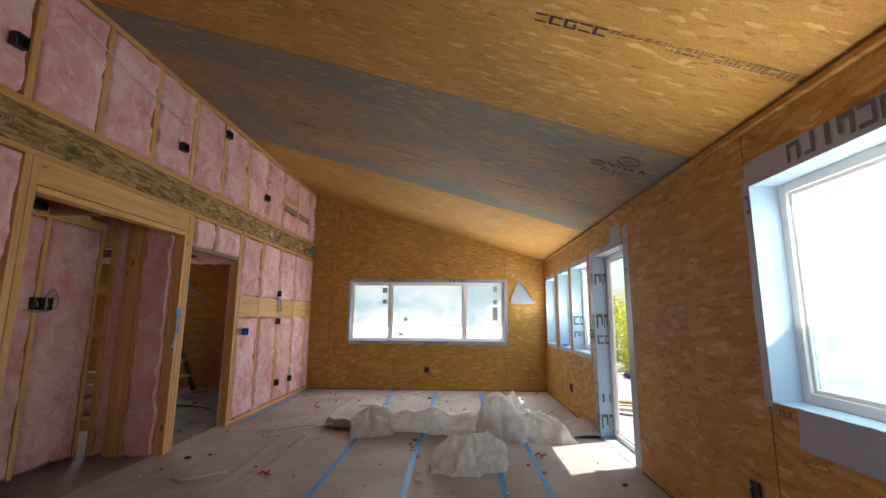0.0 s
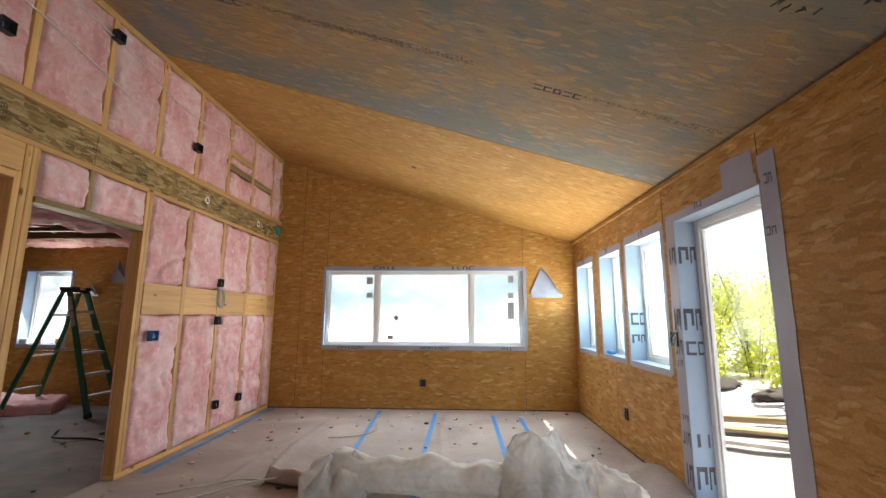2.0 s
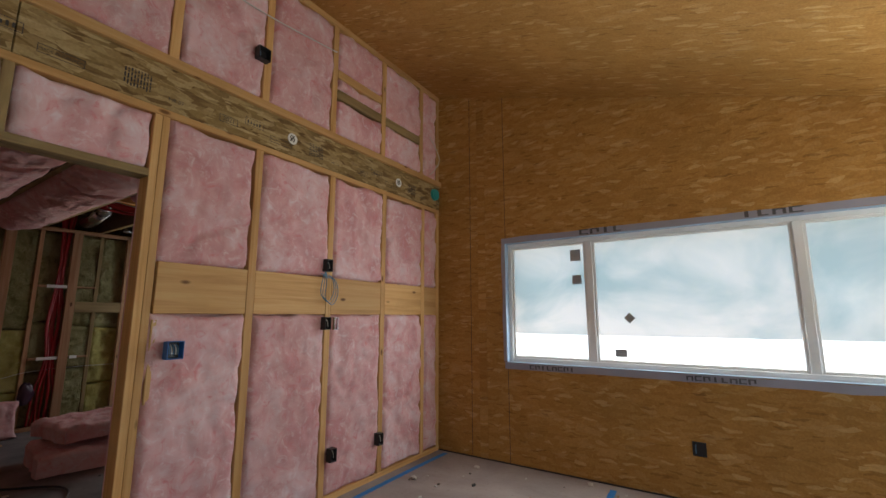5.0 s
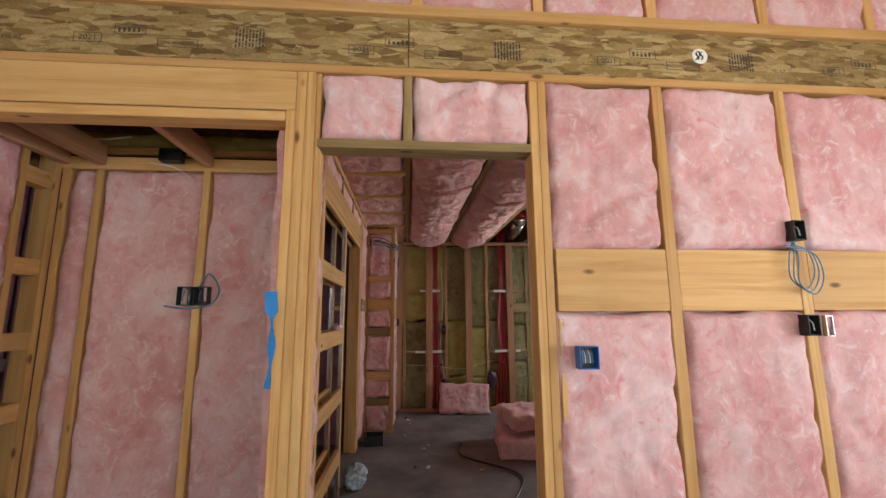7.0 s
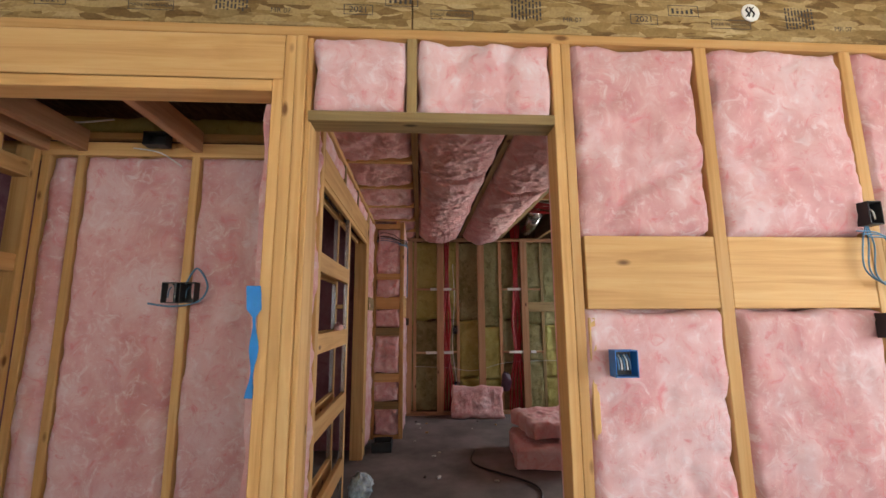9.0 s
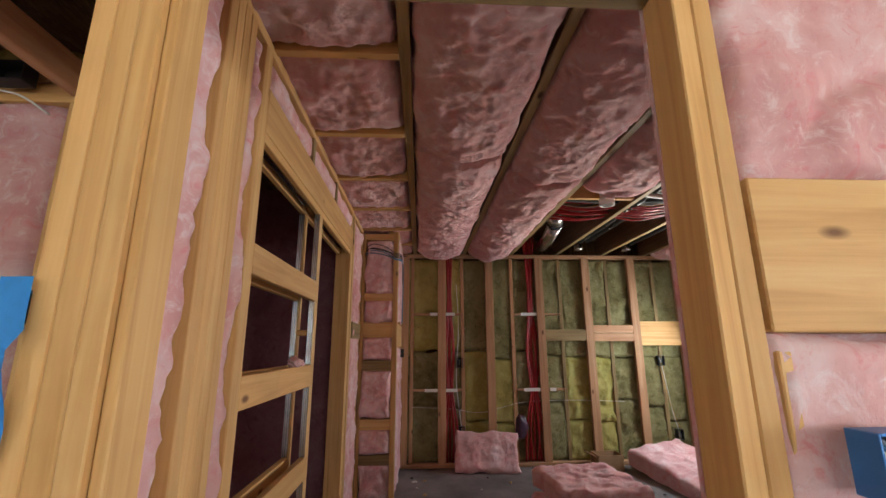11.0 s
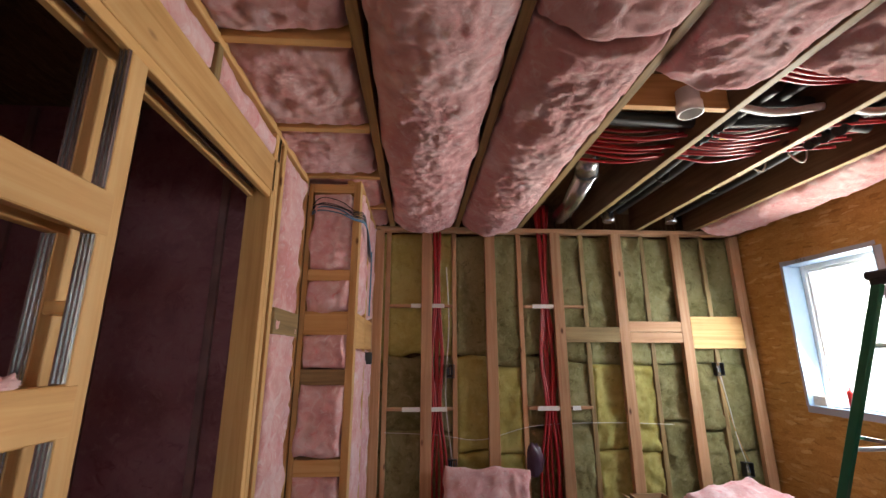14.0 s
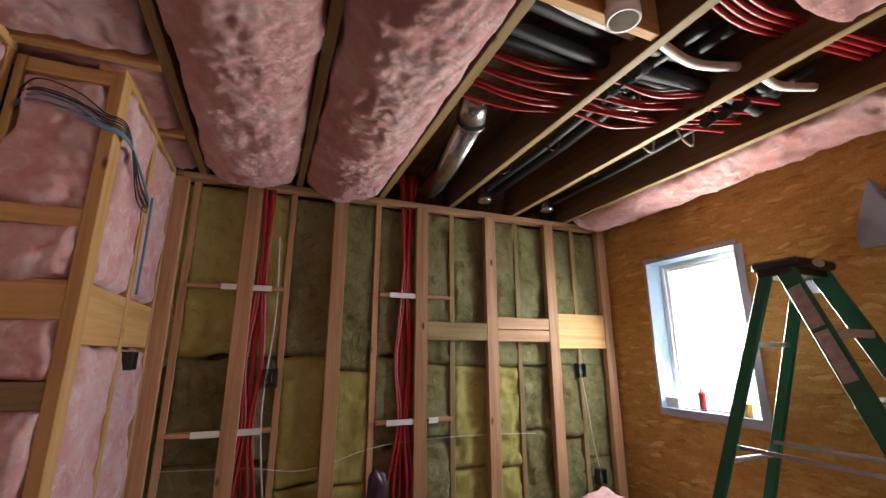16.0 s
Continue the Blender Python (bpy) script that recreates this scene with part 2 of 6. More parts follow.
TAN = ((0.34, 0.165, 0.04), (0.44, 0.236, 0.064), (0.495, 0.282, 0.084), (0.63, 0.42, 0.18))
OSB_N = strandboard("strandboard_upright_x", (90, 0, 0), TAN, scale=0.8, contrast=0.7)
OSB_E = strandboard("strandboard_upright_y", (0, 90, 90), TAN, scale=0.72, contrast=1.05)
OSB_C = strandboard("strandboard_ceiling", (0, 0, 0), TAN, scale=0.95, contrast=0.42)
OSB_G = strandboard("strandboard_ceiling_grey", (0, 0, 0), TAN, (0.115, 0.165, 0.165), 0.46, scale=0.9, contrast=0.6)
LSL = strandboard("laminated_strand_beam", (0, 90, 90), ((0.17, 0.105, 0.04), (0.29, 0.20, 0.085), (0.36, 0.26, 0.12), (0.52, 0.40, 0.22)), scale=0.85, contrast=1.9, slim=1.15, swing=22, wave=0.02)
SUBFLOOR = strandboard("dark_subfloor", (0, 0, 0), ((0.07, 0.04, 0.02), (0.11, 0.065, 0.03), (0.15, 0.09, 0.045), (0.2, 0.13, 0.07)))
MEMBRANE = plain("blue_membrane", (0.36, 0.47, 0.60), 0.5, vary=0.06, scale=3)
MEMBRANE_G = plain("grey_membrane", (0.33, 0.33, 0.40), 0.5, vary=0.08, scale=3)
VINYL = plain("white_vinyl", (0.82, 0.82, 0.80), 0.35, vary=0.03, grain=0.0)
BLACK = plain("black_plastic", (0.018, 0.018, 0.02), 0.45, vary=0.2, grain=0.0)
INK = plain("dark_print", (0.035, 0.03, 0.03), 0.7, vary=0.3, grain=0.0)
PRINT = plain("grey_print", (0.10, 0.10, 0.11), 0.7, vary=0.3, grain=0.0)
BLUE = plain("blue_tape", (0.02, 0.23, 0.62), 0.5, vary=0.15, scale=20)
BLUEBOX = plain("blue_plastic", (0.02, 0.16, 0.50), 0.4)
STEEL = plain("galvanised_steel", (0.48, 0.49, 0.50), 0.27, 1.0, vary=0.12, scale=12, grain=0.1)
RED = plain("red_pipe", (0.33, 0.010, 0.014), 0.42, grain=0.0)
WHITE = plain("white_plastic", (0.75, 0.74, 0.70), 0.45, grain=0.0)
GREEN = plain("green_fibreglass", (0.01, 0.12, 0.06), 0.4, vary=0.15)
ALU = plain("aluminium", (0.74, 0.75, 0.76), 0.5, 0.55, vary=0.06)


def floor_paper():
    m, nt, b = material("floor_paper", 0.7)
    v = coords(nt)
    big = noise_tex(nt, v, 1.2, 6.0, 0.65, 0.5)
    small = noise_tex(nt, v, 30.0, 6.0, 0.7)
    c = ramp(nt, big, [(0.3, (0.27, 0.225, 0.205)), (0.55, (0.38, 0.33, 0.305)), (0.75, (0.46, 0.41, 0.385))])
    c = mix(nt, ramp(nt, small, [(0.56, (0, 0, 0)), (0.75, (0.6, 0.6, 0.6))]), c, (0.44, 0.40, 0.36))
    c = mix(nt, ramp(nt, small, [(0.25, (0.7, 0.7, 0.7)), (0.42, (0, 0, 0))]), c, (0.15, 0.12, 0.10))
    nt.links.new(c, b.inputs["Base Color"])
    bump(nt, b, big, 0.5, 0.03)
    return m


PAPER = floor_paper()
DARKFLOOR = plain("dusty_dark_floor", (0.165, 0.145, 0.14), 0.75, vary=0.5, scale=2.2, grain=0.3)


def film_pane(name, lo, hi, scale=2.2, haze=0.05, milk=(0.3, 0.36, 0.38)):
    """Glass under a milky protective film, which lets a part of the daylight through, in clouds."""
    m = bpy.data.materials.new(name)
    m.use_nodes = True
    nt = m.node_tree
    nt.nodes.remove(nt.nodes["Principled BSDF"])
    out = nt.nodes["Material Output"]
    v = coords(nt, (1, 1, 1.4))
    blot = noise_tex(nt, v, scale, 4.0, 0.55, 0.6)
    tr = nt.nodes.new("ShaderNodeBsdfTranslucent")
    nt.links.new(ramp(nt, blot, [(0.35, milk), (0.62, tuple(min(1, q * 1.45) for q in milk))]), tr.inputs[0])
    tp = nt.nodes.new("ShaderNodeBsdfTransparent")
    nt.links.new(ramp(nt, blot, [(0.35, lo), (0.62, hi)]), tp.inputs[0])
    gl = nt.nodes.new("ShaderNodeBsdfGlossy")
    gl.inputs["Roughness"].default_value = 0.12
    mx = nt.nodes.new("ShaderNodeMixShader")
    mx.inputs[0].default_value = 1 - haze
    nt.links.new(tr.outputs[0], mx.inputs[1])
    nt.links.new(tp.outputs[0], mx.inputs[2])
    m2 = nt.nodes.new("ShaderNodeMixShader")
    m2.inputs[0].default_value = 0.03
    nt.links.new(mx.outputs[0], m2.inputs[1])
    nt.links.new(gl.outputs[0], m2.inputs[2])
    nt.links.new(m2.outputs[0], out.inputs[0])
    return m


FILM = film_pane("filmed_glass", (0.62, 0.74, 0.76), (0.85, 0.90, 0.90), 1.5, 0.84, (0.68, 0.80, 0.83))
FILM_E = film_pane("filmed_glass_pale", (0.62, 0.78, 0.80), (0.80, 0.86, 0.86), 1.6, 0.6, (0.50, 0.60, 0.61))
FILM_V = film_pane("filmed_glass_bright", (0.85, 0.9, 0.92), (0.95, 0.96, 0.96), 2.2, 0.4, (0.62, 0.64, 0.64))
GLASS = film_pane("clear_glass", (0.97, 0.98, 0.98), (0.98, 0.99, 0.99), 2.2, 0.0)


# ---------- mesh helpers ----------
def finish(name, bm, mat, parent=None, label="", smooth=False):
    me = bpy.data.meshes.new(name)
    bm.to_mesh(me)
    bm.free()
    for mm in (mat if isinstance(mat, (list, tuple)) else [mat]):
        me.materials.append(mm)
    if smooth:
        me.polygons.foreach_set("use_smooth", [True] * len(me.polygons))
    ob = new(name, me)
    if parent:
        ob.parent = parent
        ob.matrix_parent_inverse = Matrix.Translation(-origin_of(parent))
    if label:
        ob["label"] = label
    return ob


def origin_of(ob):
    """World origin of a thing or part that is only ever shifted."""
    at = Vector(ob.location)
    if ob.parent:
        at = at + ob.matrix_parent_inverse.translation + origin_of(ob.parent)
    return at


def thing(name, base, label="", category="", group="", kind=""):
    ob = new(name)
    ob.location = base
    ob.empty_display_size = 0.1
    return tagged(ob, label, category, group, kind)


part = finish


def add_box(bm, x0, x1, y0, y1, z0, z1, bevel=0.0, turn=None, mi=0):
    c = Vector(((x0 + x1) / 2, (y0 + y1) / 2, (z0 + z1) / 2))
    m = Matrix.LocRotScale(c, turn, (abs(x1 - x0), abs(y1 - y0), abs(z1 - z0)))
    vs = bmesh.ops.create_cube(bm, size=1.0, matrix=m)["verts"]
    if mi:
        for f in {f for v in vs for f in v.link_faces}:
            f.material_index = mi
    if bevel:
        es = list({e for v in vs for e in v.link_edges})
        bmesh.ops.bevel(bm, geom=es, offset=bevel, segments=1, affect="EDGES", profile=0.5)


def box(name, x0, x1, y0, y1, z0, z1, mat, parent=None, bevel=0.003, label="", turn=None):
    bm = bmesh.new()
    add_box(bm, x0, x1, y0, y1, z0, z1, bevel, turn)
    return finish(name, bm, mat, parent, label)


def tube(bm, pts, r, n=8, cap=True):
    """A round bar through the points."""
    pts = [Vector(p) for p in pts]
    rings = []
    for i, p in enumerate(pts):
        d = (pts[min(i + 1, len(pts) - 1)] - pts[max(i - 1, 0)]).normalized()
        a = d.orthogonal().normalized() if i == 0 else (rings_a - d * rings_a.dot(d)).normalized()
        rings_a = a
        b = d.cross(a)
        rings.append([bm.verts.new(p + r * (math.cos(2 * math.pi * k / n) * a + math.sin(2 * math.pi * k / n) * b)) for k in range(n)])
    for r0, r1 in zip(rings, rings[1:]):
        for k in range(n):
            bm.faces.new((r0[k], r0[(k + 1) % n], r1[(k + 1) % n], r1[k])).smooth = True
    if cap:
        bm.faces.new(rings[0][::-1])
        bm.faces.new(rings[-1])


def arc(pts, steps=8):
    """A smooth line through the points."""
    pts = [Vector(p) for p in pts]
    out = []
    for i in range(len(pts) - 1):
        p0, p1, p2, p3 = pts[max(i - 1, 0)], pts[i], pts[i + 1], pts[min(i + 2, len(pts) - 1)]
        for k in range(steps):
            t = k / steps
            out.append(0.5 * ((2 * p1) + (p2 - p0) * t + (2 * p0 - 5 * p1 + 4 * p2 - p3) * t * t + (3 * p1 - p0 - 3 * p2 + p3) * t ** 3))
    out.append(pts[-1])
    return out


def batt(name, o, u, v, w, h, mat, bulge=0.024, thick=0.11, rough=1.0, step=0.022, seed=0.0, parent=None, label="", category="insulation", group="", sink=0.05, sag=0.0, tuft=0.0):
    """A pillow of wool: o is a corner of its front face, u and v run along its width and height, it bulges along u x v."""
    o, u, v = Vector(o), Vector(u).normalized(), Vector(v).normalized()
    nrm = u.cross(v)
    nu, nv = max(4, int(w / step)), max(4, int(h / step))
    bm = bmesh.new()
    grid = []
    off = Vector((seed * 7.13, seed * 3.7, seed * 5.9))
    for j in range(nv + 1):
        row = []
        for i in range(nu + 1):
            a, b = i / nu * w, j / nv * h
            q = Vector((a, b, 0)) + off
            e = min(a, w - a, b, h - b)
            rim = min(1.0, e / 0.04)
            prof = math.sqrt(max(0.0, 1 - (1 - rim) ** 2))
            n1 = noise.noise(q * 3.1)
            n2 = noise.noise(q * 9.0 + Vector((5, 0, 0)))
            n3 = noise.noise(q * 24.0) + 0.5 * noise.noise(q * 47.0)
            crease = max(0.0, 0.16 - abs(noise.noise(q * 4.3 + Vector((0, 9, 2))))) / 0.16 * min(1.0, max(0.0, 0.15 + 2.2 * noise.noise(q * 2.2 + Vector((3, 1, 7)))))
            crease *= 0.3 if tuft else 1.0
            lift = -sink * (1 - prof) + bulge * prof * (0.8 + 0.35 * n1) + rough * (0.016 * n2 + 0.008 * n3 - 0.022 * crease * crease) * prof
            if sag:
                s = math.sin(math.pi * a / w)
                lift += sag * s ** 0.7 * (0.85 + 0.35 * noise.noise(Vector((b * 1.7, seed, 0))))
            if tuft:
                warp = Vector((noise.noise(q * 5.0 + off), noise.noise(q * 5.0 - off), 0)) * 0.5
                flock = noise.noise(Vector((q.x * 15.0, q.y * 11.0, 3.0)) + warp * 2)
                lift += tuft * prof * (0.016 * noise.noise(q * 6.5) + 0.010 * flock + 0.007 * noise.noise(q * 27.0 + warp) + 0.005 * noise.noise(q * 40.0))
            edge = 0.034 * (1 - rim)
            wob = Vector((noise.noise(q * 7 + Vector((1, 1, 1))), noise.noise(q * 7 + Vector((8, 3, 1))), 0)) * edge
            row.append(bm.verts.new(o + u * (a + wob.x) + v * (b + wob.y) + nrm * lift))
        grid.append(row)
    for j in range(nv):
        for i in range(nu):
            bm.faces.new((grid[j][i], grid[j][i + 1], grid[j + 1][i + 1], grid[j + 1][i])).smooth = True
    ring = [grid[0][i] for i in range(nu + 1)] + [grid[j][nu] for j in range(1, nv + 1)] + [grid[nv][i] for i in range(nu - 1, -1, -1)] + [grid[j][0] for j in range(nv - 1, 0, -1)]
    back = [bm.verts.new(x.co - nrm * max(0.005, thick - sink)) for x in ring]
    for k in range(len(ring)):
        bm.faces.new((ring[k], back[k], back[(k + 1) % len(ring)], ring[(k + 1) % len(ring)]))
    bm.faces.new(back[::-1])
    ob = finish(name, bm, mat, parent, label)
    if not parent:
        tagged(ob, label, category, group)
    return ob



# ---------- the big room: outer walls ----------
def wall_with_holes(name, axis, face, thick, a0, a1, z0, z1, holes, mat, parent=None, label="", top=None):
    """A wall across axis 0 (x = face) or 1 (y = face), with openings that go through it. holes: (a0, a1, z0, z1)."""
    bm = bmesh.new()
    cuts = sorted({a0, a1, *[h[0] for h in holes], *[h[1] for h in holes]})
    f0, f1 = min(face, face + thick), max(face, face + thick)
    for c0, c1 in zip(cuts, cuts[1:]):
        inside = sorted([h for h in holes if h[0] <= c0 and h[1] >= c1], key=lambda h: h[2])
        z = z0
        for h in inside + [None]:
            zt = h[2] if h else z1
            if zt - z > 1e-4:
                if axis == 0:
                    add_box(bm, f0, f1, c0, c1, z, zt)
                else:
                    add_box(bm, c0, c1, f0, f1, z, zt)
            if h:
                z = h[3]
    return tagged(finish(name, bm, mat, parent), label, "wall", kind="structure")


NW = (-2.07, 0.845, 0.87, 1.97)                       # the wide window in the north wall: x0 x1 z0 z1
EWIN = [(7.08, 7.77, 0.875, 1.985), (6.17, 6.80, 0.88, 1.995), (5.26, 6.015, 0.88, 2.01)]
DOOR = (4.08, 5.03, 0.0, 2.03)
BIG = (0.45, 2.277, 0.90, 2.03)
VWIN = (-6.70, -5.98, 0.85, 1.95)

wall_east = wall_with_holes("wall_east", 0, XE, TH, YS, YN + TH, -0.05, ZE + 0.05, [*EWIN, DOOR, BIG], OSB_E, label="outer wall sheathed in tan strand board")


def sloped_wall(name, y0, y1, holes, mat, label):
    """North or south wall of the big room, with the slanted top."""
    ob = wall_with_holes(name, 1, y0, y1 - y0, XW - 0.02, XE, -0.05, ZE, holes, mat, label=label)
    bm = bmesh.new()
    bm.from_mesh(ob.data)
    a, b = min(y0, y1), max(y0, y1)
    pts = [(XW - 0.02, ZE), (XE, ZE), (XE, ZE + 0.02), (XW - 0.02, ZW + 0.02)]
    f = [bm.verts.new((x, a, z)) for x, z in pts]
    g = [bm.verts.new((x, b, z)) for x, z in pts]
    bm.faces.new(f)
    bm.faces.new(g[::-1])
    for k in range(4):
        bm.faces.new((f[k], g[k], g[(k + 1) % 4], f[(k + 1) % 4]))
    bmesh.ops.recalc_face_normals(bm, faces=bm.faces)
    bm.to_mesh(ob.data)
    bm.free()
    return ob


wall_north = sloped_wall("wall_north", YN, YN + TH, [NW], OSB_N, "gable wall sheathed in tan strand board")
wall_south = sloped_wall("wall_south", YS, YS - TH, [], OSB_N, "closing gable wall of strand board")

# ceiling: sheets of strand board across the slope, a thin joint between them
bm = bmesh.new()
edges = [YS - 0.2, -2.2, 0.28, 2.755, 5.225, YN]
for k, (y0, y1) in enumerate(zip(edges, edges[1:])):
    g = 0.004
    lo = [(XW - 0.3, ZW + 0.3 * (ZW - ZE) / (XE - XW)), (XE, ZE)]
    vs = []
    for yy in (y0 + g, y1 - g):
        for dz in (0, 0.02):
            for x, z in lo:
                vs.append(bm.verts.new((x, yy, z + dz)))
    for q in ((0, 1, 5, 4), (2, 6, 7, 3), (0, 2, 3, 1), (4, 5, 7, 6), (0, 4, 6, 2), (1, 3, 7, 5)):
        f = bm.faces.new([vs[i] for i in q])
        f.material_index = 1 if k == 3 else 0
bmesh.ops.recalc_face_normals(bm, faces=bm.faces)
ceiling = tagged(finish("ceiling", bm, [OSB_C, OSB_G]), "slanted ceiling of tan strand board sheets, one stained grey", "ceiling", kind="structure")
box("roof", XW - 3.5, XE + 0.75, YS - 0.6, YN + 0.6, 4.25, 4.4, SUBFLOOR)
tagged(bpy.data.objects["roof"], "plain roof deck that closes the building", "roof", kind="structure")

# floors
tagged(box("floor", XW - D, XE + 0.02, YS - 0.1, YN + 0.02, -0.06, 0.0, PAPER, bevel=0), "floor covered with grey-brown building paper", "floor", kind="structure")
tagged(box("floor_small_room", XB - 0.3, XW - D, 1.7, YN + 0.02, -0.06, -0.001, DARKFLOOR, bevel=0), "dusty dark subfloor of the small room", "floor", kind="structure")

# ---------- the framed wall between the rooms ----------
wall_west = thing("wall_west", (XW, 4.0, 0), "open stud wall with strand beam, filled with pink insulation", "wall", kind="structure")
SW = 0.052


def stud_w(y, z0, z1, mat=None, w=SW, name="stud", proud=0.0):
    return part(name, *[(lambda bm: (add_box(bm, XW - D, XW + proud, y - w / 2, y + w / 2, z0, z1, 0.003), bm)[1])(bmesh.new()), mat or WOOD[2], wall_west])


def plate_w(y0, y1, z0, z1, mat=None, name="plate", proud=0.0, back=D):
    return box(name, XW - back, XW + proud, y0, y1, z0, z1, mat or WOOD[1], wall_west)


ST = [5.857, 6.482, 7.085, 7.665]
plate_w(B1, YN, 0.0, 0.04)
plate_w(YS, A0, 0.0, 0.04)
plate_w(YS, YN, 2.36, 2.40)
plate_w(YS, 4.68, 2.40, 2.645, LSL, "beam", 0.004)
plate_w(4.684, YN, 2.40, 2.645, LSL, "beam", 0.004)
plate_w(YS, YN, 2.645, 2.70, None, "plate", 0.03)
plate_w(YS, YN, 3.63, ZW + 0.02)
for y in (B1 + 0.019, B1 + 0.058):
    stud_w(y, 0.04, 2.36, w=0.038)
for y in ST + [YN - 0.03]:
    stud_w(y, 0.04, 2.36)
stud_w(4.173, 0.0, 2.176, w=0.041, proud=-0.002)
stud_w(4.2155, 0.0, 2.36, w=0.042)
stud_w(4.257, 0.0, 2.36, w=0.039, proud=0.002)
stud_w(4.288, 0.0, 2.36, w=0.021, proud=-0.012)
for y in (A0 - 0.025, A0 - 0.08, 1.9, 1.3, 0.7, 0.1, -0.5, -1.1, -1.7, -2.3):
    stud_w(y, 0.04, 2.36)
plate_w(A0, A1, 2.123, 2.168, None, "trimmer", 0.004)
plate_w(A0, 4.192, 2.177, 2.36, None, "header", -0.002)
plate_w(B0 - 0.008, B1, 2.008, 2.048, OLDW[1], "lintel", 0.005)
stud_w(4.682, 2.048, 2.36, OLDW[2], w=0.04)
UP = [-2.3, -1.7, -1.1, -0.5, 0.1, 0.7, 1.3, 1.9, 2.45, 3.0, 3.57, 4.14, 4.72, 5.30, 5.87, 6.46, 7.05, 7.63, YN - 0.03]
for y in UP:
    stud_w(y, 2.70, 3.63)
for y0, y1 in zip([B1 + 0.09] + ST, ST + [YN - 0.03]):
    plate_w(y0 + (SW / 2 if y0 in ST else 0), y1 - SW / 2, 1.30, 1.572, None, "blocking", -0.002)
plate_w(6.49, 7.02, 3.02, 3.10, OLDW[1], "blocking", -0.002)
plate_w(6.49, 7.02, 3.20, 3.27, WOOD[1], "blocking", -0.002)
plate_w(7.08, 7.60, 3.02, 3.10, OLDW[1], "blocking", -0.002)

# unseen sheets added behind the batts: they stop light leaks and bounce pink light
for y0, y1, z0, z1 in ((B1, YN, 0.0, 2.36), (B0, B1, 2.048, 2.36), (YS, YN, 2.70, 3.63)):
    box("backing", XW - D - 0.012, XW - D - 0.001, y0, y1, z0, z1, PINK, wall_west, 0)
NB = [0]


def wall_batt(y0, y1, z0, z1, **k):
    NB[0] += 1
    return batt("insulation_batt", (XW - 0.010, y0 - 0.005, z0 - 0.003), (0, 1, 0), (0, 0, 1), y1 - y0 + 0.010, z1 - z0 + 0.006, PINK, rough=1.25, thick=0.075, sink=0.03, seed=NB[0] * 1.37,
                label="fluffy pink glass wool batt pressed between wooden studs", group="pink batts of the framed wall", **k)


lows = [(B1 + 0.08, ST[0]), (ST[0], ST[1]), (ST[1], ST[2]), (ST[2], ST[3]), (ST[3], YN - 0.03)]
for k, (y0, y1) in enumerate(lows):
    a = y0 + (SW / 2 if k else 0)
    wall_batt(a, y1 - SW / 2, 0.04, 1.30)
    wall_batt(a, y1 - SW / 2, 1.572, 2.36)
wall_batt(B0, 4.664, 2.048, 2.36)
wall_batt(4.70, B1, 2.048, 2.36)
for y0, y1 in ((1.9, 2.52), (1.3, 1.9), (0.7, 1.3), (0.1, 0.7), (-0.5, 0.1)):
    wall_batt(y0 + SW / 2, y1 - SW / 2, 0.04, 2.36, step=0.03)
for y0, y1 in zip(UP[3:], UP[4:]):
    segs = [(2.70, 3.63)]
    if abs(y0 - 6.46) < 0.01:
        segs = [(2.70, 3.02), (3.10, 3.20), (3.27, 3.63)]
    if abs(y0 - 7.05) < 0.01:
        segs = [(2.70, 3.02), (3.10, 3.63)]
    for z0, z1 in segs:
        wall_batt(y0 + SW / 2, y1 - SW / 2, z0, z1, step=0.022 if y0 > 2 else 0.04)


